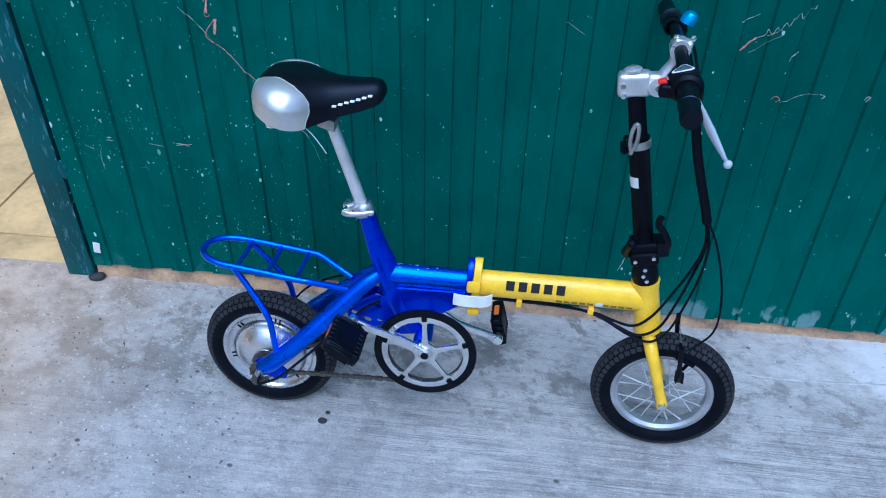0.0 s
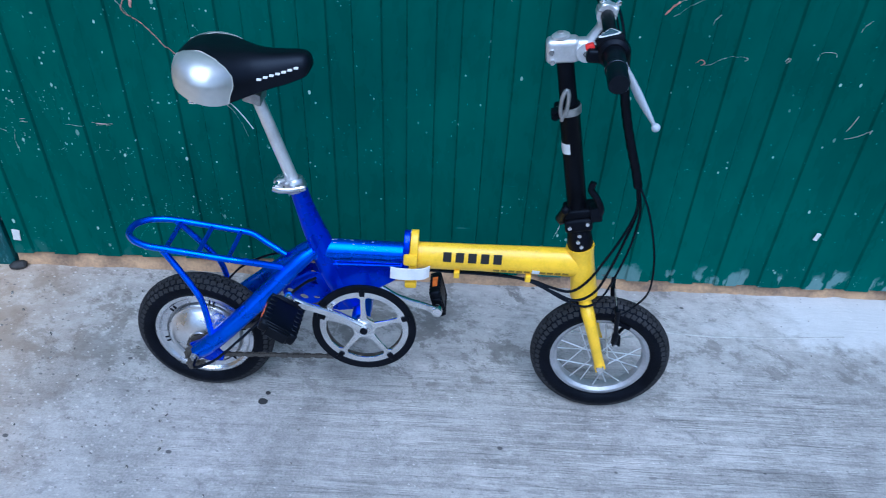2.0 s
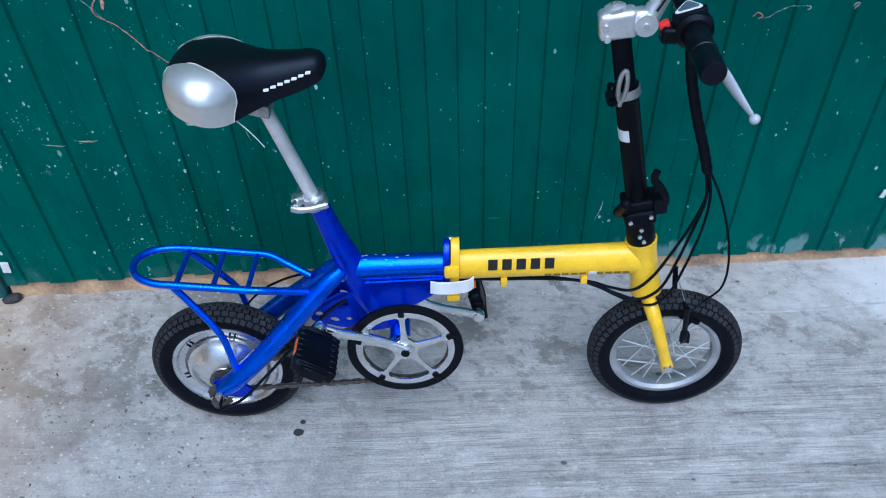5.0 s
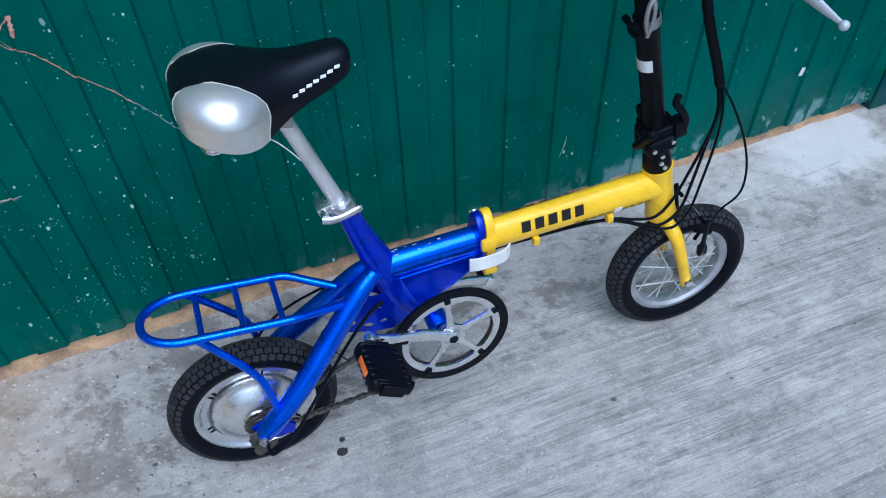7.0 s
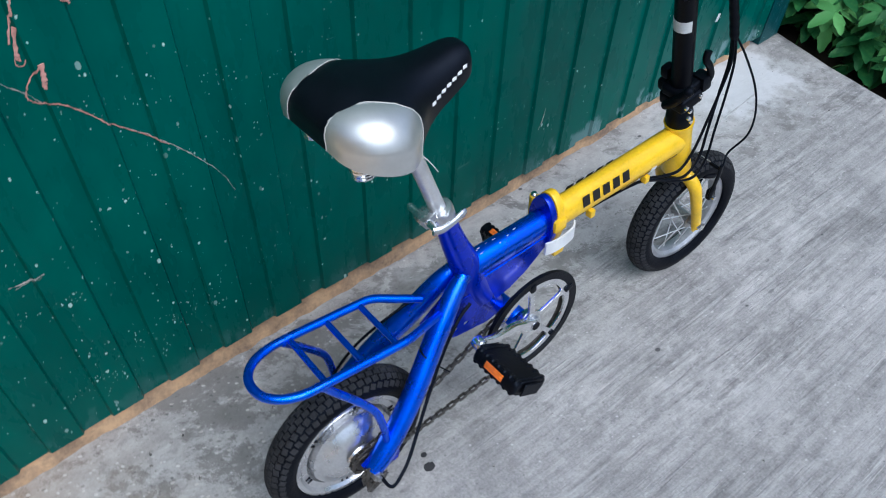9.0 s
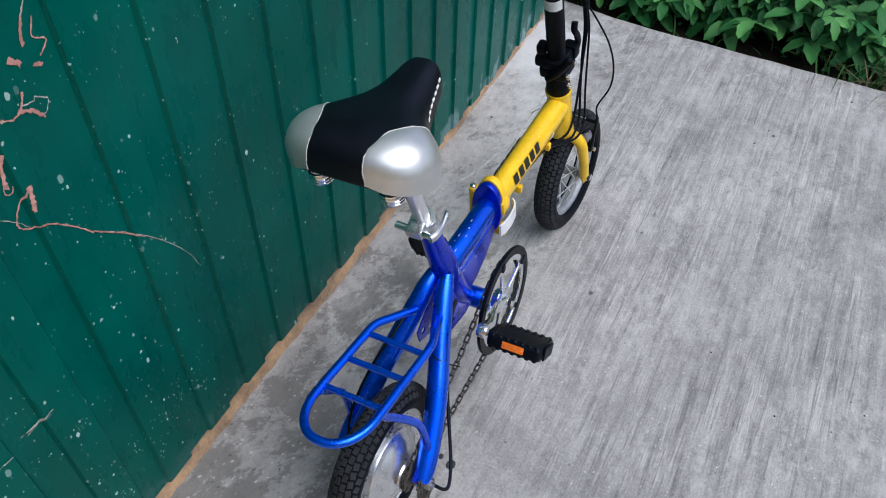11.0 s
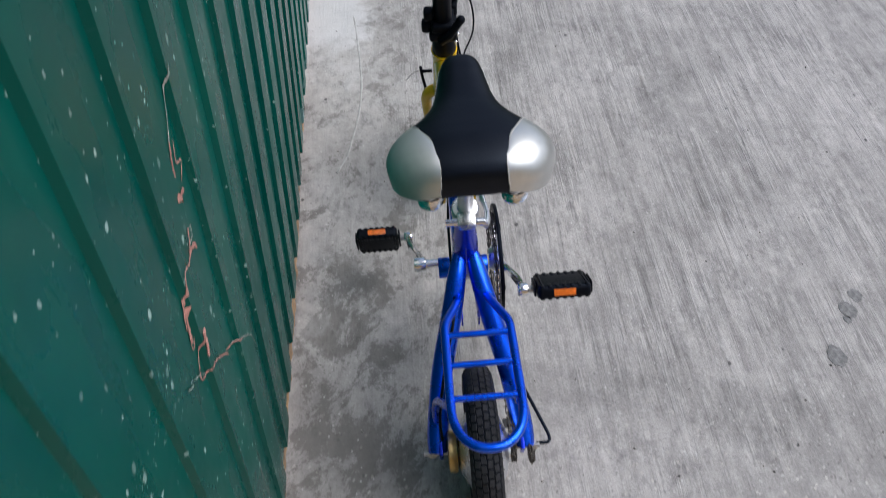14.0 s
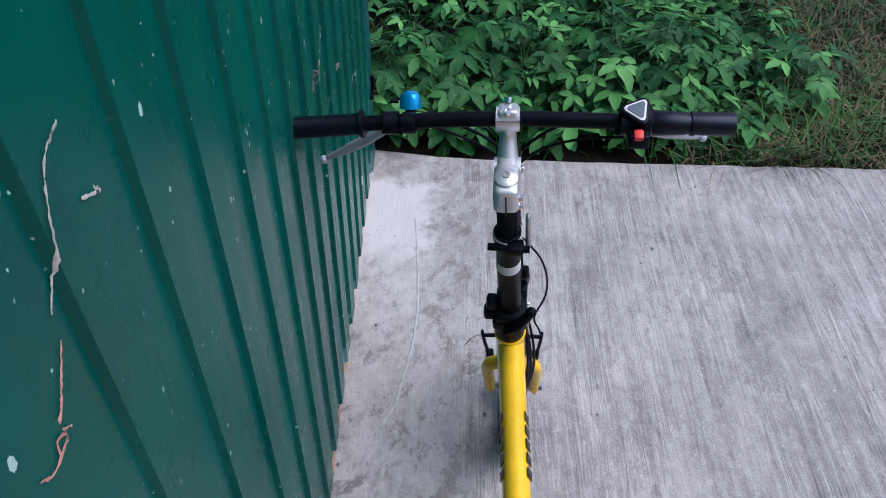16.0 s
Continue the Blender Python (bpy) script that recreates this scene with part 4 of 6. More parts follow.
def rear_wheel(bike):
    c = REAR
    bm = bmesh.new()
    prof = [(R_RIM + 0.004, -0.019), (R_RIM + 0.004, -0.0165), (R_RIM - 0.004, -0.0165), (R_RIM - 0.007, -0.010), (R_RIM - 0.007, 0.010), (R_RIM - 0.004, 0.0165),
            (R_RIM + 0.004, 0.0165), (R_RIM + 0.004, 0.019), (R_RIM - 0.006, 0.0195), (R_RIM - 0.011, 0.014), (R_RIM - 0.022, 0.0125), (R_RIM - 0.023, 0.0), (R_RIM - 0.022, -0.0125),
            (R_RIM - 0.011, -0.014), (R_RIM - 0.006, -0.0195)]
    lathe(bm, prof, c, seg=96, closed=True)
    wheel = part("rear_wheel", bm, SILVER, bike, "small cast silver wheel with a hub motor")
    tyre(wheel, c)
    bm = bmesh.new()
    lathe(bm, [(R_RIM - 0.021, -0.003), (R_RIM - 0.021, 0.003), (0.02, 0.003), (0.02, -0.003)], c, seg=72, closed=True)
    part("web", bm, DULL, wheel)
    bm = bmesh.new()
    r = R_RIM - 0.027
    lathe(bm, [(r, -0.004), (r, -0.013), (r - 0.003, -0.021), (r - 0.008, -0.022), (r - 0.014, -0.026), (r - 0.026, -0.035), (r - 0.042, -0.042), (0.028, -0.045), (0.026, -0.049), (0.010, -0.050), (0.010, 0.050), (0.03, 0.046),
               (r - 0.04, 0.040), (r - 0.014, 0.026), (r - 0.003, 0.021), (r, 0.013), (r, 0.004)], c, seg=72, closed=True)
    part("hub_motor", bm, SILVER, wheel, "domed silver hub motor cover")
    for side in (-1, 1):
        for k in range(6):
            a = radians(60 * k + 14)
            for d in (-0.055, 0.055):
                bm = bmesh.new()
                q = c + Vector((math.cos(a + d) * (R_RIM - 0.0175), side * 0.0135, math.sin(a + d) * (R_RIM - 0.0175)))
                box(bm, (0.0035, 0.003, 0.010), Matrix.Translation(q) @ Matrix.Rotation(-(a + d) + math.pi / 2, 4, "Y"), 0.0008)
                part("vent_slot", bm, PLASTIC, wheel)
    bm = bmesh.new()
    teeth = 14
    loop = []
    for k in range(teeth * 4):
        rr = 0.027 if k % 4 < 2 else 0.0225
        a = 2 * math.pi * k / (teeth * 4)
        loop.append((c.x + rr * math.cos(a), c.z + rr * math.sin(a)))
    bm = plate(loop, [], -0.0585, -0.0555, 0.0004)
    part("sprocket", bm, CHAIN, wheel, "oily black sprocket")
    bm = bmesh.new()
    lathe(bm, [(0.0, -0.049), (0.023, -0.049), (0.021, -0.056), (0.0185, -0.060), (0.012, -0.0615), (0.0, -0.0615)], c, seg=28)
    part("freewheel", bm, CHAIN, wheel)
    bm = bmesh.new()
    rod(bm, c + Vector((0, -0.104, 0)), c + Vector((0, 0.108, 0)), 0.005)
    part("axle", bm, DULL, wheel)
    for y in (-0.092, 0.092):
        bm = bmesh.new()
        lathe(bm, [(0, -0.006), (0.010, -0.006), (0.010, 0.006), (0, 0.006)], c + Vector((0, y, 0)), seg=6)
        part("axle_nut", bm, DULL, wheel)
    bm = bmesh.new()
    lathe(bm, [(0.0, 0.047), (0.036, 0.047), (0.038, 0.05), (0.038, 0.062), (0.033, 0.064), (0.0, 0.064)], c, seg=36)
    part("band_brake", bm, BRASS, wheel, "brassy round band brake drum")


def front_wheel(bike):
    c = FRONT
    bm = bmesh.new()
    prof = [(R_RIM + 0.004, -0.0165), (R_RIM + 0.004, -0.0145), (R_RIM - 0.003, -0.0145), (R_RIM - 0.004, 0.0145), (R_RIM + 0.004, 0.0145), (R_RIM + 0.004, 0.0165),
            (R_RIM - 0.006, 0.0165), (R_RIM - 0.013, 0.011), (R_RIM - 0.015, 0.0), (R_RIM - 0.013, -0.011), (R_RIM - 0.006, -0.0165)]
    lathe(bm, prof, c, seg=96, closed=True)
    bm.transform(STEER)
    wheel = part("front_wheel", bm, RIM, bike, "small spoked wheel with a grey alloy rim")
    tyre(wheel, c, STEER)
    bm = bmesh.new()
    lathe(bm, [(0.0, -0.036), (0.009, -0.036), (0.010, -0.030), (0.021, -0.029), (0.021, -0.025), (0.011, -0.022), (0.011, 0.022), (0.021, 0.025), (0.021, 0.029), (0.010, 0.030), (0.009, 0.036), (0.0, 0.036)], c, seg=24)
    bm.transform(STEER)
    part("hub", bm, DULL, wheel, "dark steel hub")
    for k in range(20):
        side = -1 if k % 2 else 1
        a = 2 * math.pi * k / 20
        lead = (1 if (k // 2) % 2 else -1) * radians(62)
        bm = bmesh.new()
        rod(bm, c + Vector((0.0185 * math.cos(a + lead), side * 0.027, 0.0185 * math.sin(a + lead))), c + Vector(((R_RIM - 0.014) * math.cos(a), side * 0.003, (R_RIM - 0.014) * math.sin(a))), 0.0016, 6)
        bm.transform(STEER)
        part("spoke", bm, SATIN, wheel)
    bm = bmesh.new()
    rod(bm, c + Vector((0, -0.060, 0)), c + Vector((0, 0.060, 0)), 0.0045)
    bm.transform(STEER)
    part("axle", bm, DULL, wheel)
    for y in (-0.056, 0.056):
        bm = bmesh.new()
        lathe(bm, [(0, -0.005), (0.009, -0.005), (0.009, 0.005), (0, 0.005)], c + Vector((0, y, 0)), seg=6)
        bm.transform(STEER)
        part("axle_nut", bm, CHROME, wheel)
    bm = bmesh.new()
    a = radians(62)
    rod(bm, c + Vector((0.097 * math.cos(a), 0, 0.097 * math.sin(a))), c + Vector((0.072 * math.cos(a), 0, 0.072 * math.sin(a))), 0.004, 8)
    bm.transform(STEER)
    part("valve", bm, BLACK, wheel, "black valve stem with cap")


def rear_frame(bike):
    # seat tube: slim at the clamp, swelling down to the bottom bracket
    bm = bmesh.new()
    pts = smooth_path([(-0.1405, 0, 0.548, 0.0182), (-0.128, 0, 0.505, 0.0195), (-0.114, 0, 0.463, 0.0225), (-0.097, 0, 0.418, 0.0262), (-0.080, 0, 0.37, 0.0275), (-0.058, 0, 0.315, 0.0265), (-0.02, 0, 0.255, 0.022)], 6)
    tube(bm, pts, [p[3] for p in pts], 24, squash=0.88)
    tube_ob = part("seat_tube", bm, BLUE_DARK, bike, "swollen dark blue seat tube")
    bm = bmesh.new()
    tube(bm, [(-0.105, 0, 0.3935), (0.086, 0, 0.3935)], 0.0265, 28, squash=0.86)
    main = part("main_tube", bm, BLUE, bike, "metallic blue oval main tube")
    rnd = random.Random(8)
    for k in range(14):
        bm = bmesh.new()
        x = rnd.uniform(-0.07, 0.05)
        t = radians(rnd.choice((rnd.uniform(58, 100), rnd.uniform(168, 190))))
        y, z = -0.0229 * math.sin(t) if t > 2 else -0.0229 * math.cos(t), 0.3935 + 0.0266 * math.sin(t)
        box(bm, (rnd.uniform(0.003, 0.010), 0.0010, 0.0007), pose(x, y, z, rnd.uniform(-40, 10), rnd.uniform(-10, 10), 0))
        part("paint_chip", bm, PAPER, main)
    # gusset plate under the main tube, with a rolled lip
    outline = [(-0.085, 0.385), (0.086, 0.385), (0.084, 0.352), (0.062, 0.334), (0.036, 0.316), (0.0, 0.300), (-0.040, 0.292), (-0.066, 0.298)]
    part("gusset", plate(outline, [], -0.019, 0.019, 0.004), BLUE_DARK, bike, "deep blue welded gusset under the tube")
    bm = bmesh.new()
    tube(bm, [(-0.075, -0.0185, 0.370), (0.0, -0.0185, 0.372), (0.084, -0.0185, 0.3745)], 0.0022, 8)
    part("weld_seam", bm, BLUE, bike)
    # bottom bracket
    bm = bmesh.new()
    c = Vector((0, 0, 0.24))
    lathe(bm, [(0.0, -0.048), (0.0195, -0.048), (0.021, -0.046), (0.021, 0.050), (0.0195, 0.052), (0.0, 0.052)], c, seg=28)
    part("bottom_bracket", bm, BLUE, bike, "blue bottom bracket shell")
    # bracket with slots behind the bottom bracket
    def oval(cx, cz, a, b, rot):
        return [(cx + a * math.cos(t) * math.cos(rot) - b * math.sin(t) * math.sin(rot), cz + a * math.cos(t) * math.sin(rot) + b * math.sin(t) * math.cos(rot)) for t in [2 * math.pi * k / 16 for k in range(16)]]
    hole_list = [oval(-0.108, 0.318, 0.013, 0.006, radians(-35)), oval(-0.128, 0.277, 0.010, 0.006, radians(-20)), oval(-0.158, 0.293, 0.008, 0.0065, 0), oval(-0.100, 0.277, 0.007, 0.005, 0)]
    for y in (-0.017, 0.014):
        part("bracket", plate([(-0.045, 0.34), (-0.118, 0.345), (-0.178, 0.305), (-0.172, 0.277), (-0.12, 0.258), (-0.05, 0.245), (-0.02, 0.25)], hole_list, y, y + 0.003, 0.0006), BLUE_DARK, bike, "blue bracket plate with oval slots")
    # stays
    for s, name in ((-1, "stay"), (1, "stay")):
        bm = bmesh.new()
        pts = smooth_path([(-0.105, s * 0.012, 0.398, 0.0135), (-0.135, s * 0.020, 0.373, 0.0185), (-0.19, s * 0.038, 0.315, 0.0210), (-0.25, s * 0.060, 0.253, 0.0212), (-0.30, s * 0.072, 0.203, 0.0212), (-0.335, s * 0.078, 0.172, 0.0212), (-0.358, s * 0.080, 0.155, 0.019)], 5)
        tube(bm, pts, [p[3] for p in pts], 20, squash=0.92)
        stay = part("stay", bm, BLUE, bike, "thick metallic blue rear stay, scuffed at the axle")
        out = [(-0.372, 0.172), (-0.350, 0.183), (-0.318, 0.168), (-0.298, 0.148), (-0.302, 0.131), (-0.330, 0.128), (-0.362, 0.138)]
        part("dropout", plate(out, [], s * 0.074 - 0.0035, s * 0.074 + 0.0035, 0.001), BLUE_DARK, stay, "chipped blue dropout plate")
    # crumpled clamp at the right dropout
    for spot, size, turn, seed in (((-0.374, -0.087, 0.158), (0.010, 0.005, 0.017), 12, 3.0), ((-0.366, -0.092, 0.134), (0.011, 0.006, 0.018), 28, 7.0), ((-0.350, -0.092, 0.132), (0.016, 0.005, 0.007), -30, 11.0)):
        bm = bmesh.new()
        bmesh.ops.create_icosphere(bm, subdivisions=3, radius=1.0)
        for v in bm.verts:
            k = 1 + 0.55 * noise.noise(v.co * 1.9 + Vector((seed, 0, 0)))
            v.co = Vector((v.co.x * size[0], v.co.y * size[1], v.co.z * size[2])) * k
        bm.transform(pose(*spot, 0, turn, 0))
        part("axle_clamp", bm, CHAIN, bike, "crumpled dark steel axle clamp", 15)
    # motor lead: loops out of the axle and runs up the stay
    bm = bmesh.new()
    tube(bm, smooth_path([(-0.354, -0.100, 0.154), (-0.352, -0.122, 0.150), (-0.340, -0.126, 0.152), (-0.305, -0.112, 0.164), (-0.262, -0.088, 0.198), (-0.222, -0.066, 0.233), (-0.175, -0.044, 0.277), (-0.13, -0.030, 0.318), (-0.10, -0.026, 0.336)], 8), 0.0032, 8)
    part("motor_cable", bm, PLASTIC, bike, "black motor cable")
    bm = bmesh.new()
    q = [(0.0186 * 1.05 * math.cos(t), 0.0186 * 1.0 * math.sin(t)) for t in [2 * math.pi * k / 20 for k in range(21)]]
    d = Vector((-0.66, 0.24, -0.70)).normalized()
    u = d.cross(Vector((0, 1, 0))).normalized()
    w = d.cross(u)
    tube(bm, [Vector((-0.205, -0.043, 0.302)) + u * a + w * b for a, b in q], 0.0014, 6)
    rod(bm, (-0.205, -0.060, 0.29), (-0.182, -0.072, 0.262), 0.0012, 6)
    part("cable_tie", bm, PLASTIC, bike)
    bm = bmesh.new()
    tube(bm, smooth_path([(-0.354, 0.070, 0.19), (-0.33, 0.070, 0.235), (-0.28, 0.055, 0.30), (-0.20, 0.03, 0.355), (-0.12, 0.028, 0.36), (0.02, 0.026, 0.34), (0.10, 0.02, 0.345)], 8), 0.0026, 8)
    part("brake_cable", bm, PLASTIC, bike)
    # carrier: one bent rail, three bars and two struts
    half = [(-0.172, -0.024, 0.366), (-0.215, -0.040, 0.383), (-0.252, -0.0535, 0.397), (-0.285, -0.0555, 0.402), (-0.345, -0.0555, 0.410), (-0.405, -0.0555, 0.418), (-0.445, -0.053, 0.422), (-0.476, -0.040, 0.4255), (-0.494, -0.016, 0.427)]
    rail = half + [(x, -y, z) for x, y, z in reversed(half)]
    rail = [(x, y - 0.006, z - 0.004) for x, y, z in rail]
    bm = bmesh.new()
    tube(bm, smooth_path(rail, 6), 0.0073, 14)
    rack = part("carrier", bm, BLUE, bike, "metallic blue tubular rear carrier")
    for x, z in ((-0.277, 0.3965), (-0.340, 0.4045), (-0.406, 0.413)):
        bm = bmesh.new()
        rod(bm, (x, -0.058, z), (x, 0.046, z), 0.0052, 10)
        part("crossbar", bm, BLUE, rack)
    for s in (-1, 1):
        bm = bmesh.new()
        pts = smooth_path([(-0.416, s * 0.053 - 0.005, 0.412), (-0.398, s * 0.058, 0.384), (-0.362, s * 0.066, 0.335), (-0.338, s * 0.073, 0.295), (-0.328, s * 0.077, 0.255), (-0.322, s * 0.078, 0.205)], 6)
        tube(bm, pts, 0.0068, 12)
        part("strut", bm, BLUE, rack)
    # folding hinge
    oval_f = lambda hy, z0, z1: [(hy * math.cos(t), (z0 + z1) / 2 + (z1 - z0) / 2 * math.sin(t)) for t in [2 * math.pi * k / 24 for k in range(24)]]
    for x0, x1, m, z0, z1, name in ((0.083, 0.0965, BLUE_DARK, 0.336, 0.450, "hinge_plate"), (0.0975, 0.114, YELLOW, 0.338, 0.452, "hinge_plate")):
        bm = plate(oval_f(0.029, z0, z1), [], x0, x1, 0.002)
        bm.transform(Matrix.Rotation(radians(-90), 4, "Z") @ Matrix.Diagonal((1, -1, 1, 1)))
        for v in bm.verts:
            v.co.x = abs(v.co.x)
        part(name, bm, m, bike, "blue hinge flange" if m is BLUE_DARK else "yellow hinge flange")
    bm = bmesh.new()
    rod(bm, (0.098, 0.034, 0.33), (0.098, 0.034, 0.427), 0.0085, 14)
    box(bm, (0.024, 0.018, 0.030), pose(0.100, 0.024, 0.411), 0.004)
    part("hinge_pin", bm, YELLOW, bike, "yellow hinge barrel")
    bm = bmesh.new()
    lathe(bm, [(0, 0.0), (0.0065, 0.0), (0.0065, 0.005), (0.004, 0.008), (0, 0.008)], (0.098, 0.034, 0.426), axis=(0, 0, 1), seg=12)
    part("hinge_bolt", bm, CHROME, bike, "silver bolt head")
    bm = bmesh.new()
    box(bm, (0.030, 0.022, 0.026), pose(0.100, -0.026, 0.400), 0.006)
    part("hinge_lug", bm, YELLOW, bike, "yellow hinge lug")
    bm = bmesh.new()
    box(bm, (0.026, 0.024, 0.016), pose(0.104, -0.024, 0.337), 0.005)
    part("hinge_lug", bm, YELLOW, bike, "yellow hinge lug")
    # white locking lever, a bent strap
    bm = bmesh.new()
    pth = smooth_path([(0.142, -0.030, 0.3725), (0.128, -0.041, 0.3725), (0.10, -0.046, 0.373), (0.075, -0.045, 0.373), (0.060, -0.040, 0.372)], 6)
    vs = []
    for i, (x, y, z) in enumerate(pth):
        vs.append([bm.verts.new((x, y + dy, z + dz)) for dy, dz in ((-0.002, 0.0135), (-0.002, -0.0135), (0.002, -0.0135), (0.002, 0.0135))])
    for a, b in zip(vs, vs[1:]):
        for k in range(4):
            bm.faces.new((a[k], a[(k + 1) % 4], b[(k + 1) % 4], b[k]))
    bm.faces.new(vs[0][::-1])
    bm.faces.new(vs[-1])
    part("hinge_lever", bm, WHITE, bike, "white-painted locking lever")


def front_frame(bike):
    bm = bmesh.new()
    pts = [(0.113, 0, 0.393), (0.25, 0, 0.3945), (0.40, 0, 0.396), (0.455, 0, 0.396)]
    tube(bm, pts, [0.0310, 0.0315, 0.0335, 0.0345], 32, squash=0.74)
    beam = part("main_beam", bm, YELLOW, bike, "bright yellow oval main beam")
    # marks on the beam's side: heavy blocks and a fine line below
    for s in (-1, 1):
        m = Matrix.Translation((0.167, s * 0.0226, 0.4065)) @ Matrix.Rotation(radians(s * 16), 4, "X")
        for k in range(5):
            bm = bmesh.new()
            box(bm, (0.0175, 0.0016, 0.0215), m @ pose(0.0265 * k + 0.0095, 0, 0), 0.0006, 1)
            part("mark", bm, INK, beam, "bold black block mark")
    m = Matrix.Translation((0.276, -0.0232, 0.3795)) @ Matrix.Rotation(radians(14), 4, "X")
    for k in range(10):
        if k != 5:
            bm = bmesh.new()
            box(bm, (0.0125, 0.0012, 0.0045), m @ pose(0.0163 * k + 0.006, 0, 0))
            part("mark", bm, PALE_INK, beam, "fine brown mark")
    bm = bmesh.new()
    box(bm, (0.016, 0.0012, 0.010), m @ pose(0.090, 0.0003, 0.001), 0.0005)
    part("decal", bm, PAPER, beam, "small pale decal")
    # clips and the cables under the beam
    for x in (0.200, 0.352):
        bm = bmesh.new()
        box(bm, (0.012, 0.014, 0.016), pose(x, -0.018, 0.362), 0.002)
        part("cable_clip", bm, YELLOW, beam)
    bm = bmesh.new()
    lathe(bm, [(0.0, -0.004), (0.030, -0.004), (0.0305, 0.0), (0.0285, 0.012), (0.027, 0.055), (0.0265, 0.10), (0.0285, 0.118), (0.0295, 0.124), (0.0, 0.124)], HEAD, axis=AX, seg=36)
    part("head_tube", bm, YELLOW, bike, "yellow head tube")
    # fork: an inverted U with raked tips
    bm = bmesh.new()
    f = lambda h, y: tuple(on_head(h, 0.0, y))
    left = [(0.547, 0.0475, 0.146), (0.531, 0.049, 0.192), (0.514, 0.0495, 0.240), (0.500, 0.0475, 0.277), (0.491, 0.036, 0.298), (0.486, 0.018, 0.306), (0.485, 0.0, 0.308)]
    path = smooth_path(left + [(x, -y, z) for x, y, z in reversed(left[:-1])], 6)
    n = len(path) - 1
    tube(bm, path, [0.0105 + 0.0035 * min(1, min(i, n - i) / (n * 0.3)) for i in range(n + 1)], 18)
    rod(bm, on_head(-0.012), on_head(0.004), 0.022, 20, 0.028)
    bm.transform(STEER)
    fork = part("fork", bm, YELLOW, bike, "yellow unicrown fork")
    for s in (-1, 1):
        bm = plate([(0.533, 0.176), (0.549, 0.172), (0.558, 0.150), (0.552, 0.138), (0.540, 0.136), (0.534, 0.150)], [], s * 0.0475 - 0.003, s * 0.0475 + 0.003, 0.001)
        bm.transform(STEER)
        part("fork_tip", bm, YELLOW, fork)
        # rim brake arms
        bm = bmesh.new()
        pts = smooth_path([(0.562, s * 0.050, 0.226), (0.559, s * 0.053, 0.258), (0.554, s * 0.058, 0.290), (0.550, s * 0.061, 0.322)], 5)
        tube(bm, pts, [0.0075] * 5 + [0.0052] * (len(pts) - 5), 10, squash=0.7)
        rod(bm, (0.550, s * 0.061, 0.311), (0.550, s * 0.034, 0.312), 0.0042, 8)
        box(bm, (0.018, 0.012, 0.026), pose(0.566, s * 0.046, 0.230, 0, -8, 0), 0.003)
        bm.transform(STEER)
        arm = part("brake_arm", bm, PLASTIC, fork, "black rim brake arm")
        bm = bmesh.new()
        box(bm, (0.046, 0.010, 0.010), pose(0.572, s * 0.026, 0.262, 0, 25, 0), 0.003)
        bm.transform(STEER)
        part("brake_pad", bm, RUBBER, arm)
        bm = bmesh.new()
        lathe(bm, [(0, -0.004), (0.005, -0.004), (0.005, 0.004), (0, 0.004)], (0.565, s * 0.056, 0.224), seg=10)
        bm.transform(STEER)
        part("brake_bolt", bm, CHROME, arm)
    bm = bmesh.new()
    tube(bm, smooth_path([(0.551, -0.062, 0.312), (0.552, 0.0, 0.313), (0.551, 0.062, 0.311), (0.545, 0.080, 0.310), (0.530, 0.098, 0.300)], 6), 0.0011, 6)
    bm.transform(STEER)
    part("brake_wire", bm, DULL, fork)


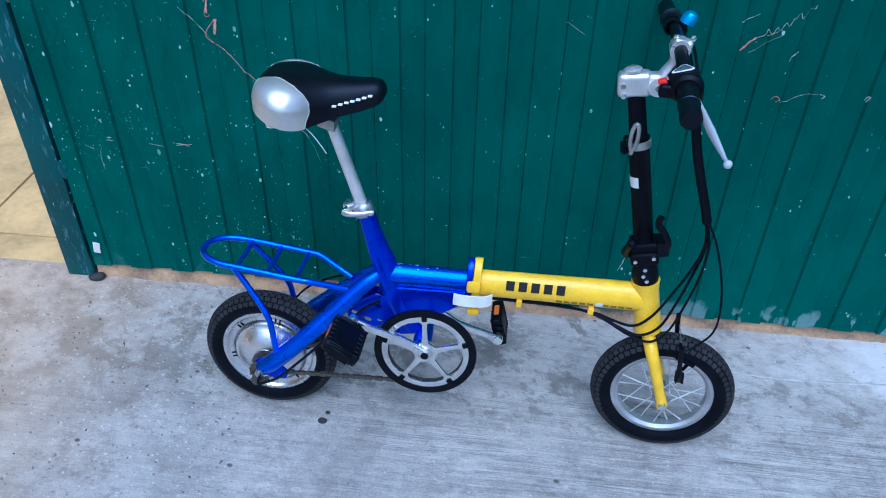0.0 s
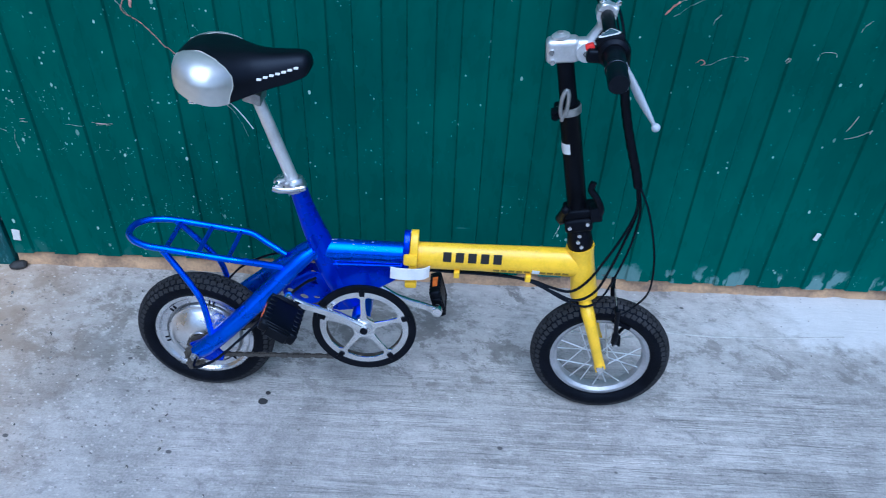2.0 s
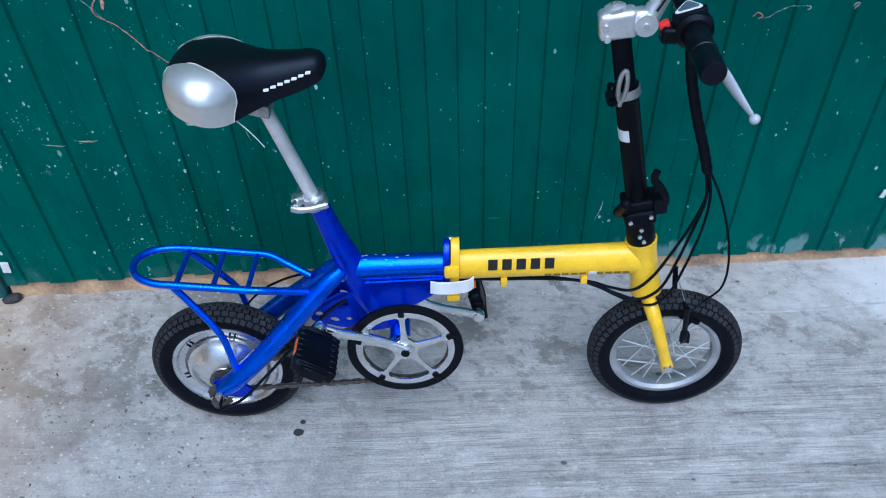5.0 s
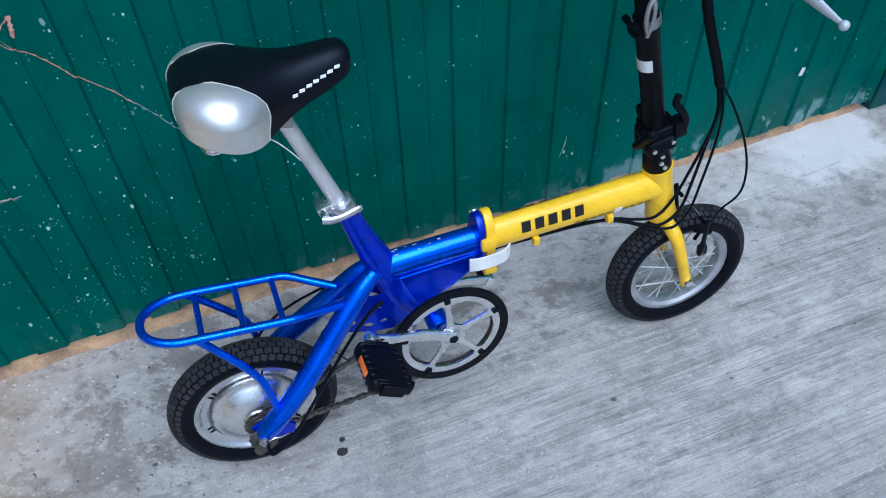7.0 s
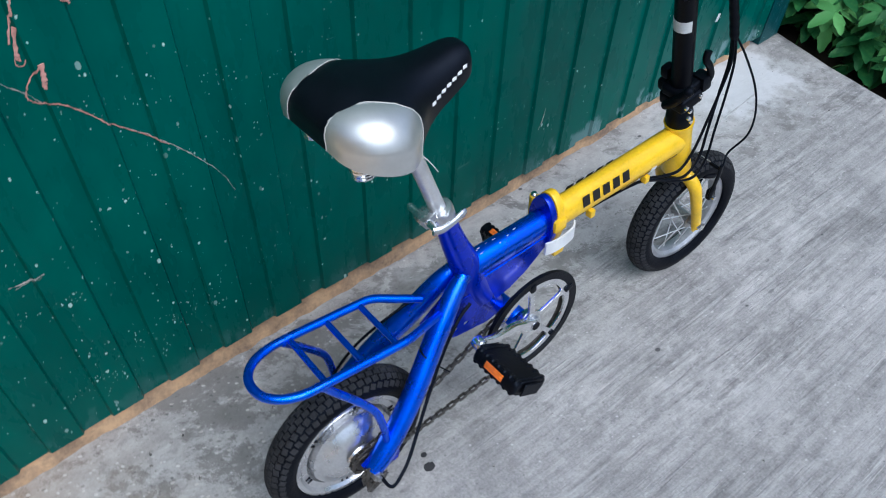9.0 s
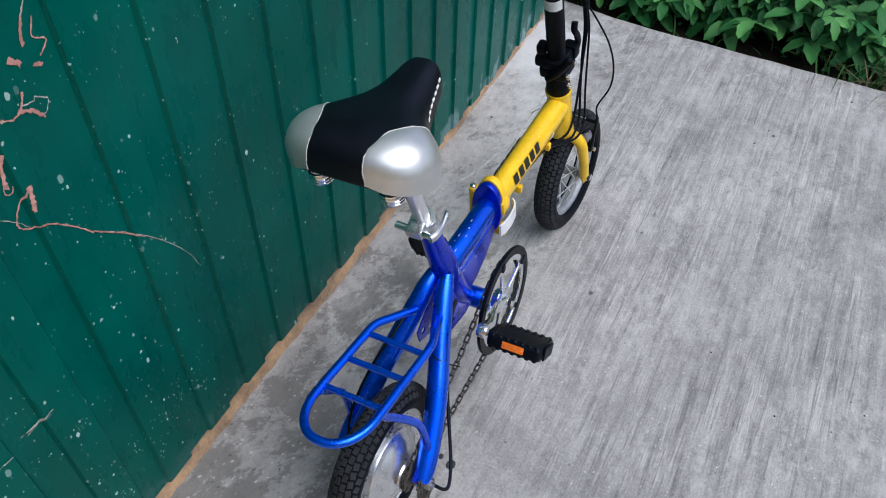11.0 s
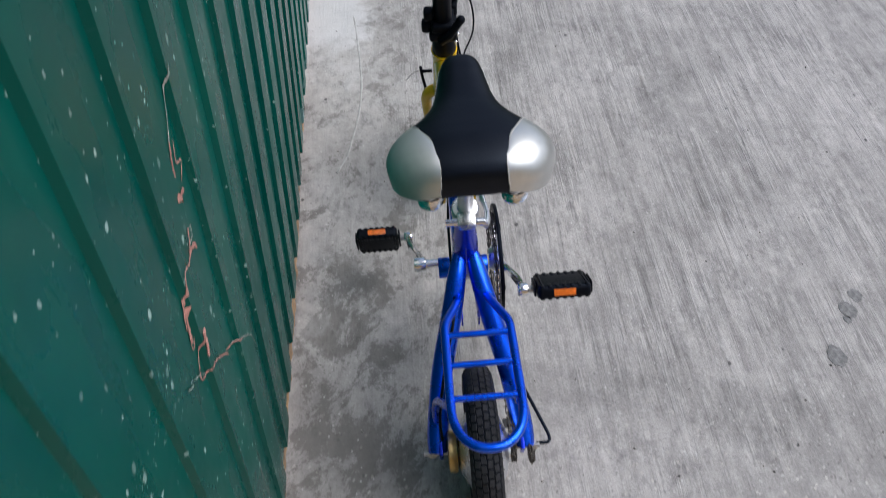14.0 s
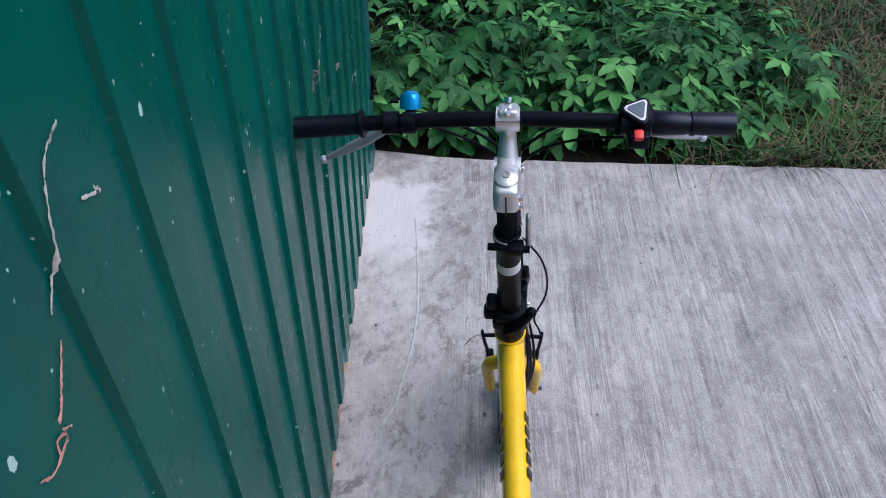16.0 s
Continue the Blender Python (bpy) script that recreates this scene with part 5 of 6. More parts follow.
def steering(bike):
    def base_fp(name, bm, m, parent=bike, label="", angle=38):
        bm.transform(STEER)
        return part(name, bm, m, parent, label, angle)

    fp = base_fp

    # collar above the head tube, folding joint, mast
    bm = bmesh.new()
    lathe(bm, [(0.0, 0.124), (0.0255, 0.124), (0.0265, 0.128), (0.0255, 0.150), (0.0235, 0.160), (0.0235, 0.176), (0.0, 0.176)], HEAD, axis=AX, seg=28)
    base = fp("mast_base", bm, BLACK, bike, "black folding joint of the handlebar mast")
    tilt = -math.degrees(math.atan2(-AX.x, AX.z))
    bm = bmesh.new()
    box(bm, (0.056, 0.060, 0.030), Matrix.Translation(on_head(0.190)) @ pose(0, 0, 0, 0, tilt, 0), 0.008, 3)
    box(bm, (0.066, 0.048, 0.022), Matrix.Translation(on_head(0.213, 0.004)) @ pose(0, 0, 0, 0, tilt, 0), 0.007, 3)
    fp("joint_block", bm, BLACK, base)
    for h, y, a in ((0.150, -0.0262, -0.004), (0.164, -0.0245, 0.0), (0.190, -0.0315, -0.018), (0.195, -0.0315, 0.018), (0.137, -0.0262, 0.002)):
        bm = bmesh.new()
        lathe(bm, [(0, 0.003), (0.0045, 0.003), (0.005, 0.0), (0.004, -0.003), (0, -0.003)], on_head(h, a, y), seg=10)
        fp("bolt", bm, CHROME, base)
    # locking lever of the joint
    bm = bmesh.new()
    tube(bm, smooth_path([tuple(on_head(0.196, 0.034, -0.02)), tuple(on_head(0.222, 0.046, -0.026)), tuple(on_head(0.25, 0.040, -0.028)), tuple(on_head(0.272, 0.030, -0.027)), tuple(on_head(0.288, 0.036, -0.026))], 5), 0.0068, 10)
    box(bm, (0.024, 0.03, 0.034), Matrix.Translation(on_head(0.212, 0.036, -0.016)) @ pose(0, 0, 0, 0, tilt, 0), 0.006)
    fp("joint_lever", bm, PLASTIC, base, "black locking lever")
    for h, y, d in ((0.238, 0.030, 0.020), (0.204, 0.034, 0.024)):
        bm = bmesh.new()
        box(bm, (0.024, d, 0.026), Matrix.Translation(on_head(h, -0.004, y)) @ pose(0, 0, 0, 0, tilt, 0), 0.007, 2)
        fp("hinge_lug", bm, BLACK, base)
    bm = bmesh.new()
    tube(bm, [tuple(on_head(0.186, -0.034, 0.006)), tuple(on_head(0.206, -0.036, -0.014)), tuple(on_head(0.236, -0.024, -0.037))], [0.0085, 0.0095, 0.0085], 10)
    bmesh.ops.create_uvsphere(bm, u_segments=12, v_segments=8, radius=0.0098, matrix=Matrix.Translation(on_head(0.238, -0.023, -0.038)))
    fp("cross_lever", bm, BLACK, base, "black cam lever")
    bm = bmesh.new()
    lathe(bm, [(0.0, 0.222), (0.0195, 0.222), (0.0195, 0.432), (0.021, 0.434), (0.021, 0.452), (0.0175, 0.453), (0.0165, 0.456), (0.0155, 0.562), (0.0, 0.562)], HEAD, axis=AX, seg=28)
    mast = fp("mast", bm, BLACK, bike, "black telescopic handlebar mast")
    bm = bmesh.new()
    back = []
    for k in range(13):
        t = radians(180 - 78 + 13 * k)
        back.append([on_head(h, 0.0204 * math.cos(t), 0.0204 * math.sin(t)) for h in (0.352, 0.374)] + [on_head(h, 0.0192 * math.cos(t), 0.0192 * math.sin(t)) for h in (0.374, 0.352)])
    back = [[bm.verts.new(q) for q in row] for row in back]
    for a, b in zip(back, back[1:]):
        for k in range(4):
            bm.faces.new((a[k], a[(k + 1) % 4], b[(k + 1) % 4], b[k]))
    bm.faces.new(back[0])
    bm.faces.new(back[-1][::-1])
    fp("sticker", bm, PAPER, mast, "white paper band")
    bm = bmesh.new()
    lathe(bm, [(0.0208, 0.432), (0.0235, 0.433), (0.0235, 0.447), (0.0208, 0.448)], HEAD, axis=AX, seg=24, closed=True)
    collar = fp("collar", bm, DULL, mast, "steel quick-release collar")
    bm = bmesh.new()
    box(bm, (0.022, 0.026, 0.017), Matrix.Translation(on_head(0.440, -0.023, -0.012)) @ pose(0, 0, 0, 0, tilt, 0), 0.004)
    fp("collar_block", bm, BLACK, collar)
    bm = bmesh.new()
    rod(bm, on_head(0.440, -0.026, -0.034), on_head(0.440, -0.022, 0.030), 0.006, 10)
    fp("collar_bolt", bm, BLACK, collar)
    # open loop lever beside the mast
    ring = []
    for k in range(20):
        t = 2 * math.pi * k / 20
        ring.append(tuple(on_head(0.466 + 0.026 * math.sin(t), -0.007 + 0.0065 * math.cos(t) + 0.006 * math.sin(t), -0.031)))
    bm = bmesh.new()
    tube(bm, ring, 0.0040, 8, closed=True)
    rod(bm, on_head(0.432, -0.016, -0.031), on_head(0.444, -0.011, -0.031), 0.004, 8)
    fp("collar_lever", bm, DULL, collar, "silver loop lever")
    # stem: clamp on the mast, jointed arm, bar clamp
    top = on_head(0.565)
    bm = bmesh.new()
    box(bm, (0.060, 0.037, 0.046), Matrix.Translation(on_head(0.560, -0.003)) @ pose(0, 0, 0, 0, tilt * 0.6, 0), 0.012, 4)
    lathe(bm, [(0, 0.023), (0.0165, 0.023), (0.0165, 0.028), (0.012, 0.031), (0, 0.032)], on_head(0.560, -0.004), axis=AX, seg=24)
    box(bm, (0.034, 0.030, 0.040), Matrix.Translation(on_head(0.556, 0.030)) @ pose(0, 0, 0, 0, tilt * 0.6, 0), 0.010, 3)
    stem = fp("stem", bm, SATIN, bike, "silver adjustable handlebar stem")
    bm = bmesh.new()
    lathe(bm, [(0, 0.0315), (0.0055, 0.0315), (0.0055, 0.034), (0.003, 0.034), (0.003, 0.0325), (0, 0.0325)], on_head(0.560, -0.004), axis=AX, seg=12)
    fp("stem_bolt", bm, DULL, stem)
    for dz in (0.004, -0.015):
        bm = bmesh.new()
        lathe(bm, [(0, -0.0035), (0.005, -0.0035), (0.005, 0.0035), (0, 0.0035)], on_head(0.560 + dz, -0.022, -0.020), seg=12)
        fp("stem_bolt", bm, CHROME, stem)
    bm = bmesh.new()
    pth = smooth_path([(0.392, 0, 0.868, 0.0175), (0.403, 0, 0.890, 0.0150), (0.412, 0, 0.912, 0.0128), (0.412, 0, 0.933, 0.0140)], 5)
    tube(bm, pth, [p[3] for p in pth], 18, squash=0.95)
    rod(bm, (0.390, -0.019, 0.866), (0.390, 0.019, 0.866), 0.0175, 20)
    rod(bm, (0.413, -0.0165, 0.936), (0.413, 0.0165, 0.936), 0.0175, 24)
    box(bm, (0.034, 0.030, 0.018), pose(0.416, 0, 0.945, 0, 12, 0), 0.007, 3)
    fp("stem_arm", bm, SATIN, stem, "silver stem arm")
    bm = bmesh.new()
    box(bm, (0.0035, 0.0012, 0.030), pose(0.4085, -0.0165, 0.902, 0, 27, 0))
    fp("lettering", bm, INK, stem)
    for p, ax in (((0.390, -0.019, 0.866), (0, 1, 0)), ((0.404, -0.0, 0.954), (-0.4, 0, 1)), ((0.432, 0.0, 0.955), (0.6, 0, 1))):
        bm = bmesh.new()
        lathe(bm, [(0, -0.004), (0.0055, -0.004), (0.006, 0.0), (0.0055, 0.004), (0.003, 0.004), (0.003, 0.002), (0, 0.002)], p, axis=ax, seg=12)
        fp("stem_bolt", bm, CHROME, stem)
    bm = bmesh.new()
    box(bm, (0.0012, 0.0022, 0.040), Matrix.Translation(on_head(0.558, -0.0335)) @ pose(0, 0, 0, 0, tilt * 0.6, 0))
    fp("slot", bm, INK, stem)
    bm = bmesh.new()
    box(bm, (0.0365, 0.034, 0.0022), pose(0.414, 0, 0.9395, 0, 12, 0))
    fp("cap_joint", bm, DULL, stem)
    # handlebar and what is clamped to it
    shift = Matrix.Translation((-0.017, 0, 0.004))

    def bar_fp(name, bm, m, parent=bike, label="", angle=38):
        bm.transform(shift)
        return base_fp(name, bm, m, parent, label, angle)

    fp = bar_fp
    bm = bmesh.new()
    bar = [(0.430, -0.305, 0.924), (0.431, -0.15, 0.928), (0.431, 0, 0.932), (0.429, 0.15, 0.928), (0.422, 0.305, 0.921)]
    tube(bm, smooth_path(bar, 6), 0.0112, 16)
    handlebar = fp("handlebar", bm, BLACK, bike, "straight black handlebar")
    bm = bmesh.new()
    lathe(bm, [(0, -0.008), (0.0158, -0.008), (0.0170, -0.004), (0.0162, 0.002), (0.0158, 0.09), (0.0165, 0.096), (0.0205, 0.100), (0.0205, 0.104), (0.015, 0.106), (0, 0.106)], (0.422, 0.310, 0.921), axis=(0.045, -1, 0.04), seg=24)
    fp("grip", bm, GRIP, handlebar, "black rubber grip")
    bm = bmesh.new()
    lathe(bm, [(0.0155, 0), (0.0175, 0.001), (0.0175, 0.003), (0.0155, 0.004)], (0.422, 0.313, 0.921), axis=(0.045, -1, 0.04), seg=24, closed=True)
    fp("grip_ring", bm, PAPER, handlebar)
    bm = bmesh.new()
    lathe(bm, [(0, -0.006), (0.0145, -0.006), (0.0162, -0.002), (0.0158, 0.047), (0.0171, 0.048), (0.0171, 0.053), (0.0148, 0.054), (0.0148, 0.058), (0.0160, 0.060), (0.0178, 0.104), (0.0150, 0.108), (0, 0.108)], (0.430, -0.303, 0.924), axis=(0.0, 1, 0.02), seg=24)
    fp("throttle_grip", bm, GRIP, handlebar, "black twist-throttle grip")
    bm = bmesh.new()
    lathe(bm, [(0, 0.0), (0.019, 0.0), (0.0245, 0.005), (0.026, 0.016), (0.024, 0.028), (0.019, 0.036), (0, 0.036)], (0.430, -0.198, 0.927), axis=(0.03, 1, 0.03), seg=28)
    box(bm, (0.036, 0.030, 0.022), pose(0.408, -0.178, 0.920, 0, 0, 0), 0.006, 3)
    house = fp("throttle_housing", bm, PLASTIC, handlebar, "black throttle housing with battery gauge")
    # triangular gauge, tilted towards the rider
    def gauge(shrink, y0, y1, bev):
        corners = [Vector((0.424, -0.152)), Vector((0.441, -0.190)), Vector((0.398, -0.185))]
        mid = sum(corners, Vector((0, 0))) / 3
        loop = []
        for k in range(3):
            p, q, r = corners[k - 1], corners[k], corners[(k + 1) % 3]
            for t in (0.0, 0.5, 1.0):
                c2 = q + (p - q).normalized() * 0.007 * (1 - t) ** 1.5 + (r - q).normalized() * 0.007 * t ** 1.5
                loop.append(tuple((c2 - mid) * shrink))
        b2 = plate(loop, [], y0, y1, bev)
        b2.transform(Matrix.Translation((mid.x, mid.y, 0.953)) @ pose(0, 0, 0, 0, -20, 0) @ Matrix(((1, 0, 0, 0), (0, 0, 1, 0), (0, 1, 0, 0), (0, 0, 0, 1))))
        return b2
    fp("gauge_body", gauge(1.06, -0.022, 0.0012, 0.003), PLASTIC, house)
    fp("gauge_bezel", gauge(0.90, -0.004, 0.0024, 0.0008), WHITE, house, "white triangular bezel")
    fp("gauge_window", gauge(0.70, -0.006, 0.0034, 0.0005), GLASSY, house, "grey gauge window")
    bm = bmesh.new()
    box(bm, (0.014, 0.013, 0.010), pose(0.394, -0.177, 0.931, 0, -25, 0), 0.003)
    fp("button", bm, RED, house, "red push button")
    # brake levers
    for s in (-1, 1):
        bm = bmesh.new()
        box(bm, (0.030, 0.036, 0.024), pose(0.440, s * 0.165, 0.915, 0, 20, 0), 0.006)
        lathe(bm, [(0.0125, -0.010), (0.0165, -0.010), (0.0165, 0.010), (0.0125, 0.010)], (0.424, s * 0.165, 0.929), seg=24, closed=True)
        perch = fp("lever_mount", bm, PLASTIC, handlebar, "black brake lever mount")
        bm = bmesh.new()
        tip = Vector((0.500, -0.287, 0.852)) if s < 0 else Vector((0.476, 0.292, 0.823))
        root = Vector((0.452, s * 0.170, 0.905))
        bend = Vector((0.0, 0, -0.002))
        pts = smooth_path([(*(root + (tip - root) * t + bend * 4 * t * (1 - t)), r) for t, r in ((0, 0.0060), (0.25, 0.0080), (0.5, 0.0090), (0.78, 0.0062), (0.97, 0.0036))], 6)
        tube(bm, pts, [p[3] for p in pts], 12, squash=0.55)
        bmesh.ops.create_uvsphere(bm, u_segments=12, v_segments=8, radius=0.0070, matrix=Matrix.Translation(tip))
        fp("brake_lever", bm, MILKY, perch, "pale silver brake lever with a ball end")
        bm = bmesh.new()
        rod(bm, (0.448, s * 0.152, 0.914), (0.444, s * 0.128, 0.915), 0.0045, 10)
        fp("barrel_adjuster", bm, CHROME, perch)
    # bell
    bm = bmesh.new()
    lathe(bm, [(0.0125, -0.009), (0.0155, -0.009), (0.0155, 0.009), (0.0125, 0.009)], (0.424, 0.140, 0.929), seg=24, closed=True)
    box(bm, (0.016, 0.014, 0.014), pose(0.444, 0.140, 0.936, 0, -30, 0), 0.003)
    bell = fp("bell", bm, PLASTIC, handlebar, "small bicycle bell")
    bm = bmesh.new()
    lathe(bm, [(0.0, 0.024), (0.006, 0.0235), (0.012, 0.0205), (0.0148, 0.014), (0.0158, 0.004), (0.0162, 0.0), (0.015, 0.0), (0.013, 0.006), (0, 0.010)], (0.450, 0.140, 0.938), axis=(0.35, 0, 0.94), seg=32)
    fp("dome", bm, BELL_BLUE, bell, "cyan anodised dome")
    bm = bmesh.new()
    rod(bm, (0.456, 0.158, 0.944), (0.455, 0.170, 0.946), 0.003, 8)
    fp("striker", bm, PLASTIC, bell)
    fp = base_fp
    # cables: both sides gather ahead of the stem, run down as a wrapped bundle, then fan out
    runs = (
        ("brake_cable", [(0.444, 0.128, 0.915), (0.452, 0.09, 0.905), (0.462, 0.04, 0.872), (0.470, 0.006, 0.83), (0.478, -0.002, 0.78)], 0.0027),
        ("switch_cable", [(0.440, 0.150, 0.912), (0.448, 0.10, 0.893), (0.458, 0.045, 0.858), (0.468, 0.012, 0.82), (0.476, 0.0, 0.775)], 0.0022),
        ("brake_cable", [(0.444, -0.128, 0.915), (0.452, -0.09, 0.905), (0.462, -0.045, 0.872), (0.470, -0.012, 0.83), (0.478, -0.004, 0.78)], 0.0027),
        ("throttle_cable", [(0.400, -0.160, 0.915), (0.425, -0.11, 0.895), (0.450, -0.055, 0.86), (0.466, -0.018, 0.82), (0.476, -0.004, 0.775)], 0.0022),
    )
    for name, pts, r in runs:
        bm = bmesh.new()
        tube(bm, smooth_path(pts, 7), r, 8)
        fp(name, bm, PLASTIC, handlebar)
    bm = bmesh.new()
    pth = smooth_path([(0.462, -0.010, 0.845), (0.474, -0.004, 0.790), (0.488, -0.004, 0.740), (0.505, -0.008, 0.690), (0.524, -0.010, 0.640), (0.538, -0.012, 0.598)], 7)
    tube(bm, pth, [0.0088 + 0.0006 * math.sin(i * 2.1) for i in range(len(pth))], 12)
    fp("cable_wrap", bm, PLASTIC, bike, "black wrapped cable bundle")
    for pts, r in (
        ([(0.538, -0.012, 0.600), (0.545, -0.016, 0.545), (0.530, -0.020, 0.485), (0.505, -0.026, 0.425), (0.478, -0.032, 0.372), (0.447, -0.034, 0.343), (0.405, -0.030, 0.346), (0.36, -0.022, 0.354), (0.28, -0.019, 0.356), (0.19, -0.019, 0.354), (0.125, -0.018, 0.350), (0.06, -0.024, 0.335), (0.045, -0.02, 0.32)], 0.0030),
        ([(0.537, -0.008, 0.600), (0.548, -0.010, 0.540), (0.538, -0.014, 0.475), (0.520, -0.024, 0.405), (0.498, -0.036, 0.350), (0.462, -0.040, 0.325), (0.42, -0.034, 0.333), (0.37, -0.024, 0.349), (0.30, -0.014, 0.355), (0.2, -0.012, 0.352), (0.11, -0.012, 0.345)], 0.0030),
        ([(0.540, -0.014, 0.600), (0.553, -0.018, 0.540), (0.550, -0.022, 0.470), (0.535, -0.030, 0.400), (0.515, -0.042, 0.345), (0.485, -0.046, 0.316), (0.44, -0.040, 0.322), (0.39, -0.028, 0.341), (0.352, -0.020, 0.352)], 0.0026),
        ([(0.541, -0.012, 0.602), (0.566, -0.030, 0.555), (0.586, -0.055, 0.495), (0.597, -0.068, 0.435), (0.598, -0.066, 0.380), (0.586, -0.045, 0.330), (0.565, -0.055, 0.316), (0.552, -0.060, 0.313)], 0.0022),
    ):
        bm = bmesh.new()
        tube(bm, smooth_path(pts, 7), r, 8)
        fp("cable", bm, PLASTIC, bike)


def drivetrain(bike):
    c = CRANK
    y = -0.066
    # chain guard ring
    bm = bmesh.new()
    lathe(bm, [(0.1125, y - 0.007), (0.1135, y - 0.003), (0.1125, y), (0.097, y), (0.094, y - 0.003), (0.097, y - 0.007)], c, seg=96, closed=True)
    crank = part("crankset", bm, PLASTIC, bike, "chainring with a black plastic guard and silver spider")
    # spider: star-shaped plate with five windows
    holes = []
    for k in range(5):
        a0 = 72 * k + 20
        ring = [(0.0270, -22), (0.0245, 0), (0.0270, 22), (0.042, 29.5), (0.060, 32.2), (0.078, 32.6), (0.0835, 28), (0.0850, 12), (0.0855, 0), (0.0850, -12), (0.0835, -28), (0.078, -32.6), (0.060, -32.2), (0.042, -29.5)]
        holes.append([(c.x + r * math.cos(radians(a0 + 36 + d)), c.z + r * math.sin(radians(a0 + 36 + d))) for r, d in ring])
    part("spider", plate(arc(c.x, c.z, 0.098, 0, 360, 72)[:-1], holes, y - 0.0055, y + 0.000, 0.001), CHROME, crank, "silver five-armed spider")
    for k in range(5):
        a = radians(72 * k + 20)
        bm = bmesh.new()
        box(bm, (0.019, 0.011, 0.012), Matrix.Translation(c + Vector((0.0955 * math.cos(a), y - 0.004, 0.0955 * math.sin(a)))) @ Matrix.Rotation(-a, 4, "Y"), 0.003)
        part("guard_lug", bm, PLASTIC, crank)
    loop = []
    n = 40
    for k in range(n * 4):
        rr = 0.0935 if k % 4 < 2 else 0.0895
        a = 2 * math.pi * k / (n * 4)
        loop.append((c.x + rr * math.cos(a), c.z + rr * math.sin(a)))
    part("chainring", plate(loop, [arc(c.x, c.z, 0.082, 0, 360, 60)[:-1]], y + 0.004, y + 0.007, 0.0005), CHAIN, crank, "oily steel chainring")
    bm = bmesh.new()
    lathe(bm, [(0, -0.082), (0.009, -0.082), (0.0095, -0.079), (0.0155, -0.078), (0.017, -0.073), (0.024, -0.070), (0.026, -0.064), (0.020, -0.052), (0, -0.052)], c, seg=28)
    part("crank_boss", bm, SILVER, crank)
    bm = bmesh.new()
    lathe(bm, [(0, -0.0835), (0.0085, -0.0835), (0.0085, -0.080), (0, -0.080)], c, seg=16)
    part("crank_bolt", bm, PLASTIC, crank)
    ends = {}
    for s, a in ((-1, radians(180 - 30.6)), (1, radians(-30.0))):
        d = Vector((math.cos(a), 0, math.sin(a)))
        n = Vector((-d.z, 0, d.x)) * -1
        base = 0.074 if s < 0 else 0.089
        flare = 0.026
        reach = 0.1755
        pts = smooth_path([tuple(c + d * reach * t + n * bow + Vector((0, s * (base + flare * f), 0))) for t, f, bow in
                           ((0, 0, 0), (0.16, 0.02, 0.001), (0.35, 0.16, 0.004), (0.55, 0.5, 0.005), (0.78, 0.88, 0.003), (1.0, 1.0, 0))], 4)
        bm = bmesh.new()
        k = len(pts) - 1
        rows = []
        for i, p in enumerate(pts):
            u = i / k
            wide, thick = 0.0135 - 0.0035 * math.sin(math.pi * min(1, u * 0.9)) - 0.002 * u, 0.0068 - 0.001 * u
            rows.append([bm.verts.new(Vector(p) + n * wide * x + Vector((0, thick * y, 0))) for x, y in ((-1, -0.4), (-1, 0.4), (-0.7, 1), (0.7, 1), (1, 0.4), (1, -0.4), (0.7, -1), (-0.7, -1))])
        for p, q in zip(rows, rows[1:]):
            for i in range(8):
                bm.faces.new((p[i], p[(i + 1) % 8], q[(i + 1) % 8], q[i]))
        bm.faces.new(rows[0])
        bm.faces.new(rows[-1][::-1])
        bmesh.ops.recalc_face_normals(bm, faces=bm.faces)
        e = c + d * reach + Vector((0, s * (base + flare), 0))
        lathe(bm, [(0, -0.009), (0.0115, -0.009), (0.0128, -0.006), (0.0128, 0.006), (0.0115, 0.009), (0, 0.009)], e, seg=20)
        if s > 0:
            lathe(bm, [(0, -0.012), (0.0145, -0.012), (0.0155, 0.0), (0.0145, 0.012), (0, 0.012)], c + Vector((0, base, 0)), seg=20)
            rod(bm, c + Vector((0, 0.05, 0)), c + Vector((0, base, 0)), 0.009, 14)
        part("crank_arm", bm, CHROME, crank, "polished silver crank arm", 50)
        ends[s] = e
    for s, roll, w in ((-1, 33, 0.096), (1, 76, 0.090)):
        e = ends[s]
        m = Matrix.Translation(e + Vector((0, s * (0.023 + w / 2), 0.005 if s < 0 else 0))) @ Matrix.Rotation(radians(roll), 4, "Y")
        bm = bmesh.new()
        box(bm, (0.078, w, 0.025), m, 0.008, 3)
        body = part("pedal", bm, PLASTIC, bike, "black plastic pedal with amber reflectors")
        for q in (-1, 1):
            for k in range(7):
                bm = bmesh.new()
                box(bm, (0.016, 0.0085, 0.0275), m @ pose(q * 0.0303, -w / 2 + 0.008 + k * (w - 0.016) / 6, 0), 0.002, 1)
                part("rib", bm, PLASTIC, body)
            for k in range(3):
                bm = bmesh.new()
                box(bm, (0.068 - 0.012 * k, 0.0036, 0.0290 - 0.003 * k), m @ pose(0, q * (w / 2 - 0.008 + 0.0055 * k), 0), 0.0012, 1)
                part("end_fin", bm, PLASTIC, body)
        bm = bmesh.new()
        rod(bm, e - Vector((0, s * 0.008, 0)), e + Vector((0, s * 0.034, 0)), 0.0065, 12)
        part("spindle", bm, DULL, body)
